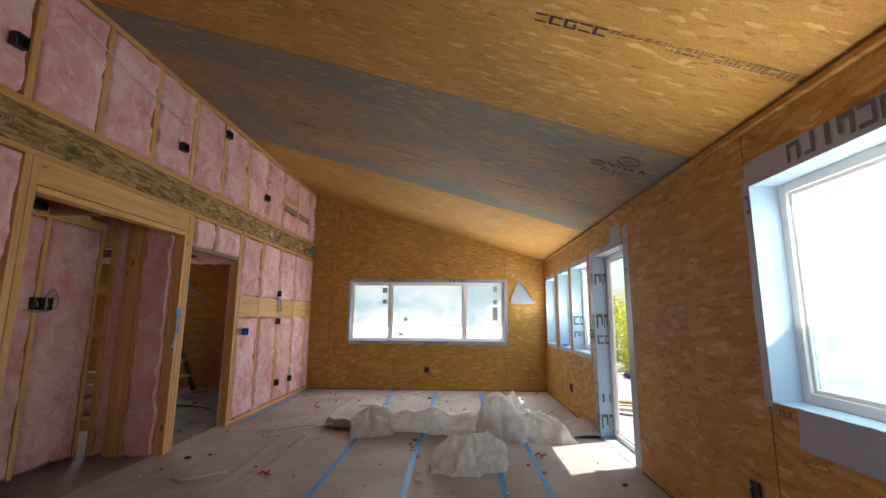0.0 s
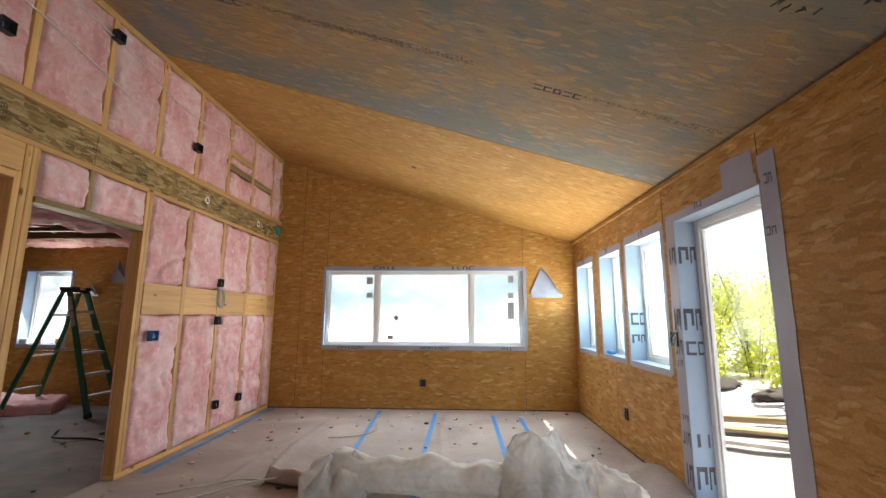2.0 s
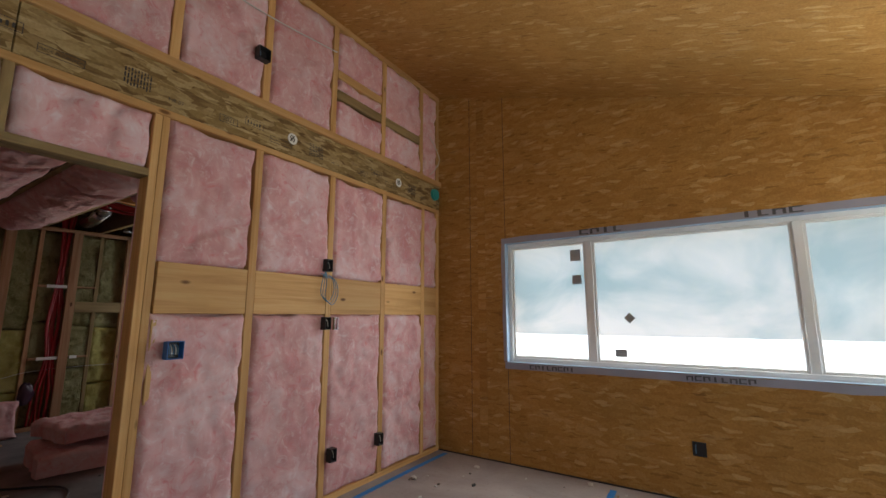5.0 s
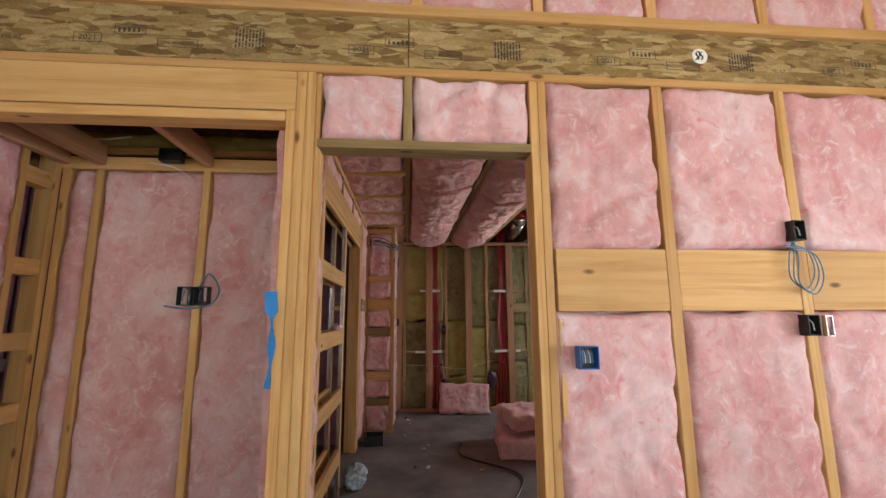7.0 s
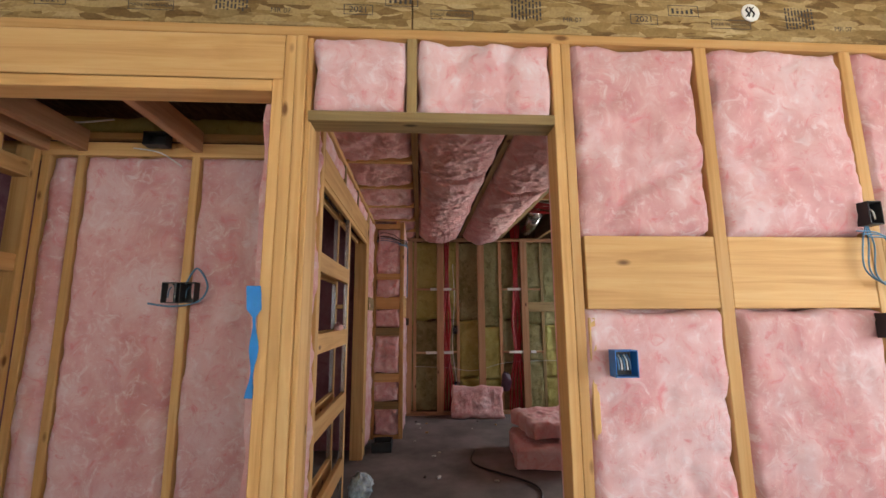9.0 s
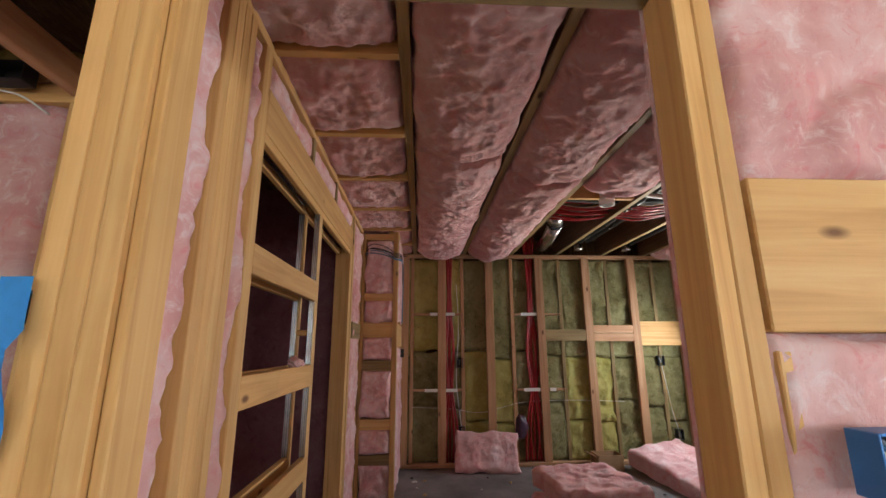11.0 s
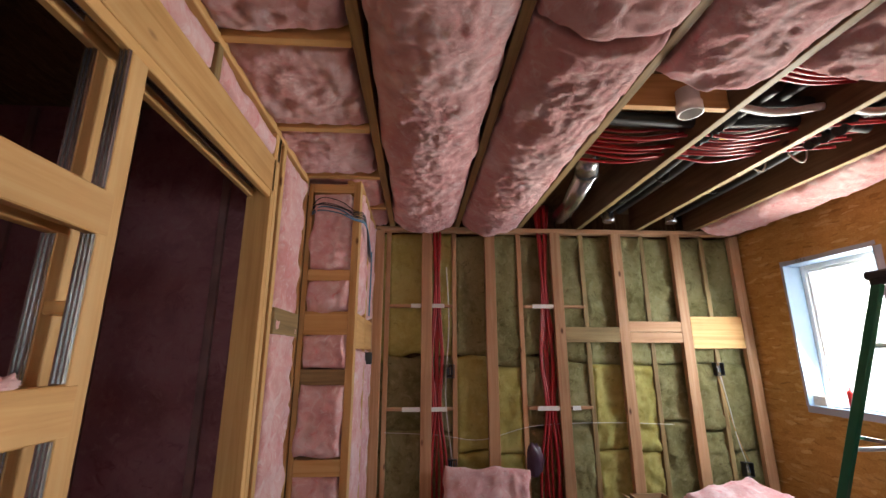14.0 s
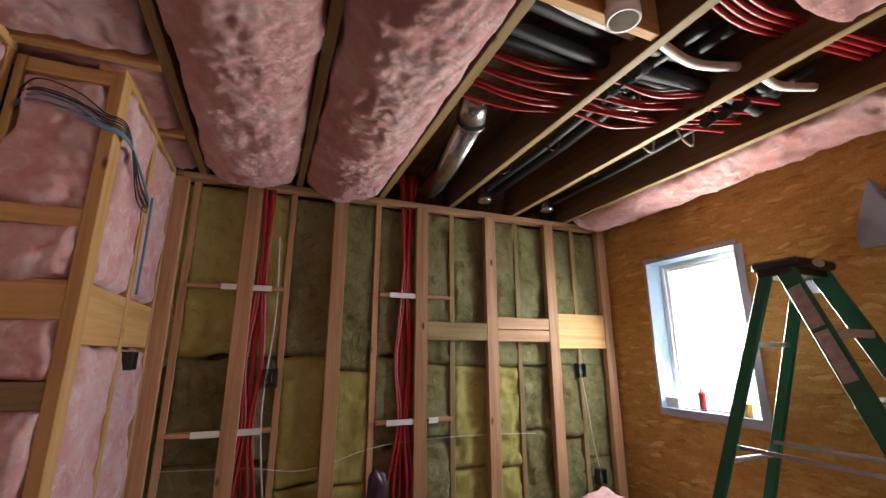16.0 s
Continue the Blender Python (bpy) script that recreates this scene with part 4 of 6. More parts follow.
def membrane(nm, place, rects, label, prints=()):
    t = thing(nm, place(rects[0][0], rects[0][2], 0), label, "membrane", kind="structure")
    for k, r in enumerate(rects):
        bm = bmesh.new()
        ragged_sheet(bm, *r, place, k * 3.1 + r[0])
        part("strip", bm, MEMBRANE_G, t)
    for u, v, w, h, n in prints:
        for i in range(n):
            bm = bmesh.new()
            a = u + i * w / n
            for p0, p1, q0, q1 in BLOCKS[(i * 3 + int(u * 10)) % len(BLOCKS)]:
                bm.faces.new([bm.verts.new(place(a + x * w / n * 0.84, v + z * h, 0.0075)) for x, z in ((p0, q0), (p1, q0), (p1, q1), (p0, q1))])
            part("print", bm, PRINT, t)
    return t


x0, x1, z0, z1 = NW
membrane("window_tape_north", on_north, [(x0 - 0.03, x1 + 0.03, z1, z1 + 0.05), (x0 - 0.02, x1 + 0.03, z0 - 0.055, z0), (x0 - 0.03, x0, z0, z1), (x1, x1 + 0.04, z0, z1)],
         "grey membrane strips printed in black round the wide window",
         [(-1.36, z1 + 0.006, 0.36, 0.045, 4), (-0.22, z1 + 0.006, 0.36, 0.045, 4), (-1.85, z0 - 0.045, 0.40, 0.035, 8), (-0.65, z0 - 0.045, 0.42, 0.035, 8), (0.52, z0 - 0.045, 0.16, 0.035, 3)])
for k, (a0, a1, b0, b1) in enumerate(EWIN):
    membrane("window_tape_east", on_east, [(a0 - 0.03, a1 + 0.02, b1, b1 + 0.07), (a0 - 0.02, a1 + 0.02, b0 - 0.05, b0), (a0 - 0.05, a0, b0 - 0.03, b1 + 0.05), (a1, a1 + 0.04, b0 - 0.03, b1 + 0.04)],
             "grey membrane strips printed in black round a narrow window", [(a0 + 0.32, b1 + 0.015, 0.11, 0.05, 2), (a1 + 0.004, 1.4, 0.03, 0.05, 1)])
d0, d1, _, dz = DOOR
membrane("door_tape", on_east, [(d0 - 0.13, d0, 0.0, dz + 0.16), (d1, d1 + 0.13, 0.0, dz + 0.03), (d0 + 0.02, d1 + 0.1, dz, dz + 0.06), (d0 + 0.03, d0 + 0.32, dz + 0.055, dz + 0.22)],
         "wide grey membrane strips printed in black round the patio door",
         [(d1 + 0.004, 1.70, 0.115, 0.13, 2), (d1 + 0.004, 1.20, 0.115, 0.16, 2), (d1 + 0.006, 1.02, 0.11, 0.11, 3), (d1 + 0.02, 0.93, 0.09, 0.05, 3), (d1 + 0.01, 0.55, 0.10, 0.04, 2), (d1 + 0.004, 0.38, 0.11, 0.09, 3), (d1 + 0.004, 0.10, 0.11, 0.15, 2),
          (d0 + 0.55, dz + 0.02, 0.10, 0.05, 2), (d0 - 0.10, dz - 0.02, 0.06, 0.06, 2), (d0 - 0.09, dz - 0.30, 0.08, 0.05, 2)])
b0, b1, c0, c1 = BIG
membrane("window_tape_big", on_east, [(b1, b1 + 0.05, c0 - 0.02, c1 + 0.04), (b0, b1 + 0.03, c1, c1 + 0.13), (b0, b1 - 0.15, c0 - 0.18, c0)],
         "grey membrane strips printed in black round the large window", [(1.45, c1 + 0.02, 0.55, 0.10, 6), (2.15, c0 - 0.05, 0.09, 0.03, 2), (b1 + 0.004, 1.88, 0.035, 0.10, 1)])


def reveal_print(y, z0, w, h, x):
    """Black letter-like blocks on the reveal of a window, which faces along y."""
    t = bmesh.new()
    for s0, s1, q0, q1 in BLOCKS[int(z0 * 100) % len(BLOCKS)]:
        t.faces.new([t.verts.new(p) for p in ((x + w * s0, y, z0 + h * q0), (x + w * s1, y, z0 + h * q0), (x + w * s1, y, z0 + h * q1), (x + w * s0, y, z0 + h * q1))])
    return t


for nm, y, zs_ in (("door_1", d1 - 0.0075, ((1.70, 0.13), (1.20, 0.16), (1.02, 0.1), (0.38, 0.09), (0.10, 0.15))), ("window_4", EWIN[2][1] - 0.0075, ((1.22, 0.12), (1.05, 0.08)))):
    for z, h in zs_:
        part("print", reveal_print(y, z, 0.075, h, XE + 0.012), PRINT, bpy.data.objects[nm])
        part("print", reveal_print(y, z, 0.04, h, XE + 0.098), PRINT, bpy.data.objects[nm])

# printed lines and pencil marks on the ceiling
SL = (ZW - ZE) / (XE - XW)


def ceil_mark(bm, x, y, w, h):
    n = Vector((-SL, 0, -1)).normalized() * 0.003
    bm.faces.new([bm.verts.new(Vector((a, b, zc(a))) + n) for a, b in ((x, y), (x, y + h), (x + w, y + h), (x + w, y))])


marks = thing("ceiling_print", (0.4, 4.2, zc(0.4)), "black printed lines and pencil marks on the ceiling sheets", "print", kind="structure")
rnd = random.Random(4)
for (xa, xb, y, big) in ((-1.78, 0.0, 4.13, 0.28), (0.38, 1.50, 4.21, 0.3), (0.36, 1.56, 1.79, 0.34), (-2.6, -0.5, 1.79, 0.0), (-1.9, 1.3, 6.95, 0.0)):
    bm = bmesh.new()
    x = xa
    if big:
        for i in range(5):
            w = big / 6
            for q in ((0, 0, w, 0.012), (0, 0.045, w, 0.012), (0, 0, 0.014, 0.057), (w - 0.014, 0.02, 0.014, 0.037))[: 2 + i % 3]:
                ceil_mark(bm, x + q[0], y + q[1], q[2], q[3])
            x += big / 5
    if big:
        while x < xb:
            w = rnd.uniform(0.008, 0.03)
            for r in range(2 if x < xa + 0.6 else 4):
                if rnd.random() < 0.8:
                    ceil_mark(bm, x, y + 0.014 * r, w, 0.006)
            x += w + rnd.uniform(0.005, 0.012)
        part("print_line", bm, INK, marks)
    else:
        bm.free()
for cx, cy, r in ((1.26, 3.05, 0.07), (1.08, 3.19, 0.045)):
    bm = bmesh.new()
    tube(bm, [(cx + r * math.cos(a / 12 * math.pi) * 1.1, cy + r * math.sin(a / 12 * math.pi), zc(cx + r * math.cos(a / 12 * math.pi) * 1.1) - 0.004) for a in range(25)], 0.003, 4)
    part("pencil_mark", bm, INK, marks)
    for k in range(2):
        bm = bmesh.new()
        tube(bm, [(cx - 0.03 + 0.03 * k, cy - 0.03, zc(cx - 0.03 + 0.03 * k) - 0.004), (cx - 0.01 + 0.03 * k, cy + 0.03, zc(cx - 0.01 + 0.03 * k) - 0.004)], 0.003, 4)
        part("pencil_mark", bm, INK, marks)
for k in range(11):
    cx, cy = 1.15 + (k % 7) * 0.045, 3.17 + (0.11 if k > 6 else 0)
    bm = bmesh.new()
    pts = [(cx + rnd.uniform(-0.02, 0.02), cy + rnd.uniform(-0.035, 0.035)) for _ in range(4)]
    tube(bm, arc([(a, b, zc(a) - 0.004) for a, b in pts], 4), 0.0028, 4)
    part("pencil_mark", bm, INK, marks)
bm = bmesh.new()
bmesh.ops.create_circle(bm, cap_ends=True, radius=0.035, segments=10, matrix=Matrix.Translation((-0.62, 6.49, zc(-0.62) - 0.004)) @ Euler((math.pi, math.atan(SL), 0)).to_matrix().to_4x4())
part("hole", bm, INK, marks)

# stamps on the strand beam
beam_a = [o for o in wall_west.children if o.name.startswith("beam")]


def stamp_text(body, y, z, size, owner):
    cu = bpy.data.curves.new("stamp", "FONT")
    cu.body, cu.size, cu.align_x, cu.align_y = body, size, "CENTER", "CENTER"
    cu.materials.append(INK)
    ob = new("stamp", cu)
    ob.parent = owner
    ob.matrix_parent_inverse = Matrix.Translation(-origin_of(owner))
    ob.matrix_basis = Matrix.Translation((XW + 0.0062, y, z)) @ Euler((radians(90), 0, radians(90))).to_matrix().to_4x4()
    return ob


def stamp_frame(y, z, w, h, owner):
    bm = bmesh.new()
    t = 0.003
    for a, b, c, d in ((-w / 2, w / 2, h / 2 - t, h / 2), (-w / 2, w / 2, -h / 2, -h / 2 + t), (-w / 2, -w / 2 + t, -h / 2 + t, h / 2 - t), (w / 2 - t, w / 2, -h / 2 + t, h / 2 - t)):
        bm.faces.new([bm.verts.new((XW + 0.006, y + p, z + q)) for p, q in ((a, c), (b, c), (b, d), (a, d))])
    return part("stamp", bm, INK, owner)


def stamp_bars(y, z, w, h, n, owner):
    bm = bmesh.new()
    for i in range(n):
        a = y + w * i / n
        z_a = z + rnd.uniform(0, h * 0.15)
        while z_a < z + h:
            l = rnd.uniform(0.006, 0.03)
            bm.faces.new([bm.verts.new((XW + 0.006, a + p, q)) for p, q in ((0, z_a), (w / n * 0.5, z_a), (w / n * 0.5, min(z + h, z_a + l)), (0, min(z + h, z_a + l)))])
            z_a += l + 0.006
    return part("stamp", bm, INK, owner)


y = 1.6
k = 0
while y < 7.7:
    own = beam_a[0] if y < 4.55 else beam_a[1]
    if not 4.5 < y < 4.8:
        stamp_bars(y, 2.45, 0.13, 0.10, 9, own)
        stamp_text("MR 07", y + 0.25, 2.46, 0.03, own)
        stamp_text("2021", y + 0.55, 2.475, 0.038, own)
        stamp_frame(y + 0.55, 2.475, 0.115, 0.045, own)
        stamp_frame(y + 0.72, 2.52, 0.13, 0.05, own)
        stamp_bars(y + 0.67, 2.505, 0.10, 0.025, 5, own)
        stamp_text("MADE IN CANADA", y + 0.92, 2.465, 0.019, own)
        stamp_frame(y + 0.92, 2.465, 0.17, 0.042, own)
    y += 1.16
for y, z in ((6.09, 2.522), (7.265, 2.52)):
    d = tagged(new("round_sticker", None), "round white paper sticker on the strand beam", "sticker", "round stickers")
    d.location = (XW, y, z)
    bm = bmesh.new()
    bmesh.ops.create_cone(bm, cap_ends=True, segments=24, radius1=0.04, radius2=0.038, depth=0.004, matrix=Matrix.Translation((XW + 0.0075, y, z)) @ Euler((0, radians(90), 0)).to_matrix().to_4x4())
    part("disc", bm, WHITE, d)
    for j in range(3):
        bm = bmesh.new()
        tube(bm, arc([(XW + 0.0115, y - 0.018 + 0.012 * j + rnd.uniform(-0.008, 0.008), z + q) for q in (-0.022, -0.006, 0.008, 0.022)], 4), 0.003, 4)
        part("print", bm, INK, d)
TEAL = plain("teal_plastic", (0.02, 0.30, 0.30), 0.45)
d = tagged(new("round_cover", None), "round teal plastic cover on the strand beam", "cover")
d.location = (XW, 7.85, 2.545)
bm = bmesh.new()
bmesh.ops.create_cone(bm, cap_ends=True, segments=28, radius1=0.062, radius2=0.056, depth=0.028, matrix=Matrix.Translation((XW + 0.018, 7.85, 2.545)) @ Euler((0, radians(90), 0)).to_matrix().to_4x4())
part("rim", bm, TEAL, d)
bm = bmesh.new()
bmesh.ops.create_cone(bm, cap_ends=True, segments=24, radius1=0.042, radius2=0.04, depth=0.01, matrix=Matrix.Translation((XW + 0.035, 7.85, 2.545)) @ Euler((0, radians(90), 0)).to_matrix().to_4x4())
part("lid", bm, TEAL, d)


# ---------- electrical boxes and cables ----------
CABLE_B = plain("blue_grey_cable", (0.10, 0.22, 0.34), 0.5, grain=0)
CABLE_W = plain("white_cable", (0.62, 0.60, 0.56), 0.5, grain=0)


def e_box(at, out, mat=BLACK, w=0.055, h=0.09, depth=0.05, label="black plastic electrical box on a stud", name="electrical_box", wires=2, proud=0.012):
    """An open device box: four sides, a back, wire ends in it. out: the direction it opens to."""
    o = Vector(out)
    side = Vector((0, 0, 1)).cross(o).normalized()
    t = thing(name, at, label, "electrical box", "electrical boxes")
    at = Vector(at)

    def slab(nm, s0, s1, z0_, z1_, a, b, m):
        bm = bmesh.new()
        c = at + side * (s0 + s1) / 2 + o * (a + b) / 2 + Vector((0, 0, (z0_ + z1_) / 2))
        sz = Vector((abs(side.x) * (s1 - s0) + abs(o.x) * (b - a), abs(side.y) * (s1 - s0) + abs(o.y) * (b - a), z1_ - z0_))
        add_box(bm, c.x - sz.x / 2, c.x + sz.x / 2, c.y - sz.y / 2, c.y + sz.y / 2, c.z - sz.z / 2, c.z + sz.z / 2, 0.001)
        return part(nm, bm, m, t)

    q = 0.004
    slab("side", -w / 2, -w / 2 + q, -h / 2, h / 2, proud - depth, proud, mat)
    slab("side", w / 2 - q, w / 2, -h / 2, h / 2, proud - depth, proud, mat)
    slab("top", -w / 2 + q, w / 2 - q, h / 2 - q, h / 2, proud - depth, proud, mat)
    slab("bottom", -w / 2 + q, w / 2 - q, -h / 2, -h / 2 + q, proud - depth, proud, mat)
    slab("back", -w / 2 + q, w / 2 - q, -h / 2 + q, h / 2 - q, proud - depth, proud - depth + q, BLACK)
    for k in range(wires):
        bm = bmesh.new()
        b = at + side * (-w * 0.25 + w * 0.5 * k / max(1, wires - 1)) + o * (proud - depth + 0.006)
        tube(bm, arc([b + Vector((0, 0, h * 0.3)), b + o * 0.02 + Vector((0, 0, 0.01)), b + o * 0.025 - Vector((0, 0, h * 0.25))], 5), 0.003, 5)
        part("wire", bm, CABLE_W if k % 2 else CABLE_B, t)
    return t


def cable(name, pts, r, mat, label, steps=8, group=""):
    bm = bmesh.new()
    tube(bm, arc(pts, steps), r, 6)
    return tagged(finish(name, bm, mat), label, "cable", group)


for y, z in ((7.03, 0.315), (6.535, 0.32), (6.435, 1.236), (6.43, 1.655)):
    e_box((XW + 0.05, y, z), (1, 0, 0))
e_box((XW + 0.015, 6.545, 1.232), (1, 0, 0), STEEL, 0.035, 0.09, 0.03, "small galvanised steel bracket box on a stud", wires=0)
for y, z in ((5.80, 2.998), (4.70, 3.47), (2.31, 3.02), (5.73 - 1.8, 2.99)):
    e_box((XW + 0.055, y, z), (1, 0, 0), BLACK, 0.085, 0.085, 0.05, "black plastic lamp box high on the stud wall", wires=1)
bx = e_box((XW + 0.075, 5.415, 1.115), (1, 0, 0), BLUEBOX, 0.08, 0.09, 0.05, "blue plastic switch box full of dark wires", wires=5)
box("mounting_block", XW - 0.08, XW + 0.001, B1 + 0.088, B1 + 0.113, 0.85, 1.27, WOOD[2], wall_west)
for k in range(3):
    c = Vector((XW + 0.03 + 0.006 * k, 6.445 + 0.014 * k, 1.505 - 0.012 * k))
    cable("cable_loop", [Vector((XW + 0.02, 6.43, 1.62)), c + Vector((0, -0.05, 0.05)), c + Vector((0, -0.06, -0.06)), c + Vector((0, 0.01, -0.11)), c + Vector((0, 0.06, -0.03)), c + Vector((0, 0.03, 0.07)), c + Vector((0, -0.07, 0.085))], 0.003, CABLE_B, "blue-grey cable coiled below a box on the wall", group="cable loops")
cable("cable_run", [(XW + 0.02, 2.6, 3.46), (XW + 0.05, 3.3, 3.30), (XW + 0.03, 4.1, 3.22), (XW + 0.04, 4.9, 3.05)], 0.0045, CABLE_W, "thin white cable strung across the upper stud wall", group="wall cables")
cable("cable_run", [(XW + 0.02, 4.16, 3.5), (XW + 0.04, 4.9, 3.42), (XW + 0.03, 5.6, 3.30), (XW + 0.03, 6.44, 3.38)], 0.0045, CABLE_W, "thin white cable strung across the upper stud wall", group="wall cables")
cable("cable_run", [(XW + 0.02, 7.75, 3.15), (XW + 0.05, 7.88, 2.95), (XW + 0.05, 7.80, 2.80), (XW + 0.03, 7.72, 2.72)], 0.004, CABLE_W, "thin white cable hanging near the corner", group="wall cables")
e_box((-0.607, YN, 0.36), (0, -1, 0), BLACK, 0.085, 0.095, 0.011, "dark round-cornered outlet hole in the strand board", wires=1, proud=0.012)
e_box((XE, 6.22, 0.345), (-1, 0, 0), BLACK, 0.07, 0.11, 0.011, "dark outlet box let into the strand board", wires=1, proud=0.012)
e_box((XE, 5.15, 1.13), (-1, 0, 0), BLACK, 0.10, 0.11, 0.011, "dark switch box let into the wall by the door", wires=2, proud=0.012)
e_box((XE, 2.47, 0.41), (-1, 0, 0), BLACK, 0.07, 0.11, 0.011, "dark outlet box let into the strand board", wires=1, proud=0.012)
for y in (3.405, 3.495):
    e_box((XA + 0.05, y + 0.03, 1.405), (1, 0, 0), BLACK, 0.075, 0.105, 0.06, "black switch box on an alcove stud", wires=2)
cable("cable_loop", [(XA + 0.03, 3.50, 1.45), (XA + 0.05, 3.56, 1.53), (XA + 0.05, 3.62, 1.44), (XA + 0.05, 3.58, 1.36), (XA + 0.04, 3.45, 1.335), (XA + 0.05, 3.33, 1.35)], 0.005, CABLE_B, "blue-grey cable looped out of an alcove box", group="cable loops")
e_box((-3.52, 3.30, 2.225), (1, 0, 0), BLACK, 0.12, 0.075, 0.06, "black ceiling lamp box hung on an alcove joist", wires=0)
cable("cable_run", [(-3.50, 3.09, 2.32), (-3.50, 2.9, 2.30), (-3.52, 2.7, 2.33), (-3.55, 2.47, 2.34)], 0.005, CABLE_W, "white cable over the alcove", group="wall cables")
cable("cable_run", [(XA + 0.03, 3.16, 2.19), (XA + 0.03, 3.30, 2.165), (XA + 0.03, 3.42, 2.09)], 0.004, CABLE_W, "white cable over the alcove", group="wall cables")

# hanging blue tape on the door post
bm = bmesh.new()
prev = None
for k in range(15):
    f = k / 14
    z = 1.385 - 0.38 * f
    w = 0.026 if k < 4 else 0.011 + 0.006 * math.sin(k)
    c = Vector((XW + 0.006 + 0.014 * math.sin(f * 5), 4.137 + 0.012 * math.sin(f * 4) + 0.012 * f, z))
    a, b = bm.verts.new(c + Vector((0, -w, 0))), bm.verts.new(c + Vector((0.004, w, 0)))
    if prev:
        bm.faces.new((prev[0], prev[1], b, a))
    prev = (a, b)
tagged(finish("blue_tape_strip", bm, BLUE), "torn strip of blue tape hanging on the door post", "tape")

# stickers on the wide window's panes
GREYPAPER = plain("grey_paper", (0.36, 0.38, 0.38), 0.6)
for x, z, w, h, turn in ((-1.43, 1.815, 0.09, 0.10, 0), (-1.425, 1.60, 0.08, 0.08, 0), (0.672, 1.84, 0.08, 0.10, 0), (0.668, 1.60, 0.08, 0.08, 0), (0.664, 1.38, 0.09, 0.24, 0), (-1.02, 1.27, 0.06, 0.06, 45), (-1.1, 0.99, 0.09, 0.06, 0)):
    t = box("window_sticker", x - w / 2, x + w / 2, YN + 0.081, YN + 0.084, z - h / 2, z + h / 2, GREYPAPER, bevel=0, turn=Euler((0, radians(turn), 0)) if turn else None)
    tagged(t, "small grey paper sticker on the window glass", "sticker", "window stickers")

# torn membrane flap on the north wall
PAPERG = plain("pale_grey_sheet", (0.30, 0.34, 0.43), 0.6)


def flap(place, label, w=0.44, h=0.45):
    t = thing("membrane_flap", place(0, 0, 0), label, "membrane")
    bm = bmesh.new()
    n = 14
    rows = []
    for j in range(n + 1):
        r = []
        for i in range(n + 1):
            f, g = i / n, j / n
            top = 1 - abs(f - 0.35) * (1.5 if f > 0.35 else 2.2)
            z = -h / 2 + g * h * max(0.12, top)
            lift = 0.006 + 0.10 * max(0, f - 0.25) * g * (1 - 0.4 * g) + 0.02 * math.sin(3 * f + 2 * g) * g
            r.append(bm.verts.new(place((f - 0.5) * w, z, lift)))
        rows.append(r)
    for j in range(n):
        for i in range(n):
            bm.faces.new((rows[j][i], rows[j][i + 1], rows[j + 1][i + 1], rows[j + 1][i])).smooth = True
    part("sheet", bm, PAPERG, t)
    bm = bmesh.new()
    a = [place(-0.15 * w, h * 0.5, 0.02), place(0.10 * w, h * 0.1, 0.12), place(0.45 * w, -h * 0.42, 0.06), place(0.22 * w, -h * 0.1, 0.03)]
    bm.faces.new([bm.verts.new(p) for p in a])
    part("curled_edge", bm, PAPERG, t)
    return t


flap(lambda u, v, d: (1.175 + u, YN - d, 1.79 + v), "torn pale membrane flap hanging from the strand board")

# ---------- floor of the big room ----------
for k, (x, ya, yb) in enumerate(((-1.12, -1.0, 7.85), (-0.425, -1.0, 7.75), (0.345, -1.0, 7.6), (0.69, -1.0, 7.6), (-2.70, 5.4, 7.9))):
    bm = bmesh.new()
    n = 60
    prev = None
    for i in range(n + 1):
        yy = ya + (yb - ya) * i / n
        wob = 0.02 * noise.noise(Vector((yy * 0.6, k * 5, 0))) - (0.06 * max(0, (yy - 6) / 2) if k == 0 else 0)
        a, b = bm.verts.new((x + wob - 0.024, yy, 0.0025)), bm.verts.new((x + wob + 0.024, yy, 0.0025))
        if prev:
            bm.faces.new((prev[0], prev[1], b, a))
        prev = (a, b)
    tagged(finish("floor_tape", bm, BLUE), "long strip of blue tape on the floor paper", "tape", "floor tapes")
# wrinkles and overlaps of the paper
for k, (x, ya, yb) in enumerate(((-0.30, 3.0, 7.7), (-1.75, 3.2, 7.4), (1.2, 2.0, 4.0), (-1.95, 1.0, 6.0))):
    bm = bmesh.new()
    n = 50
    rows = []
    for i in range(n + 1):
        yy = ya + (yb - ya) * i / n
        cx = x + 0.10 * noise.noise(Vector((yy * 0.7, k * 3.3, 1))) + 0.06 * (yb - yy) / (yb - ya)
        hgt = 0.012 * (0.6 + noise.noise(Vector((yy * 2.0, k, 7))))
        rows.append([bm.verts.new((cx + dx, yy, 0.002 + max(0, hgt) * e)) for dx, e in ((-0.05, 0), (-0.012, 0.7), (0.0, 1), (0.02, 0.5), (0.08, 0))])
    for r0, r1 in zip(rows, rows[1:]):
        for i in range(4):
            bm.faces.new((r0[i], r0[i + 1], r1[i + 1], r1[i])).smooth = True
    tagged(finish("paper_wrinkle", bm, PAPER), "raised wrinkle in the floor paper", "paper", "paper wrinkles", "structure")


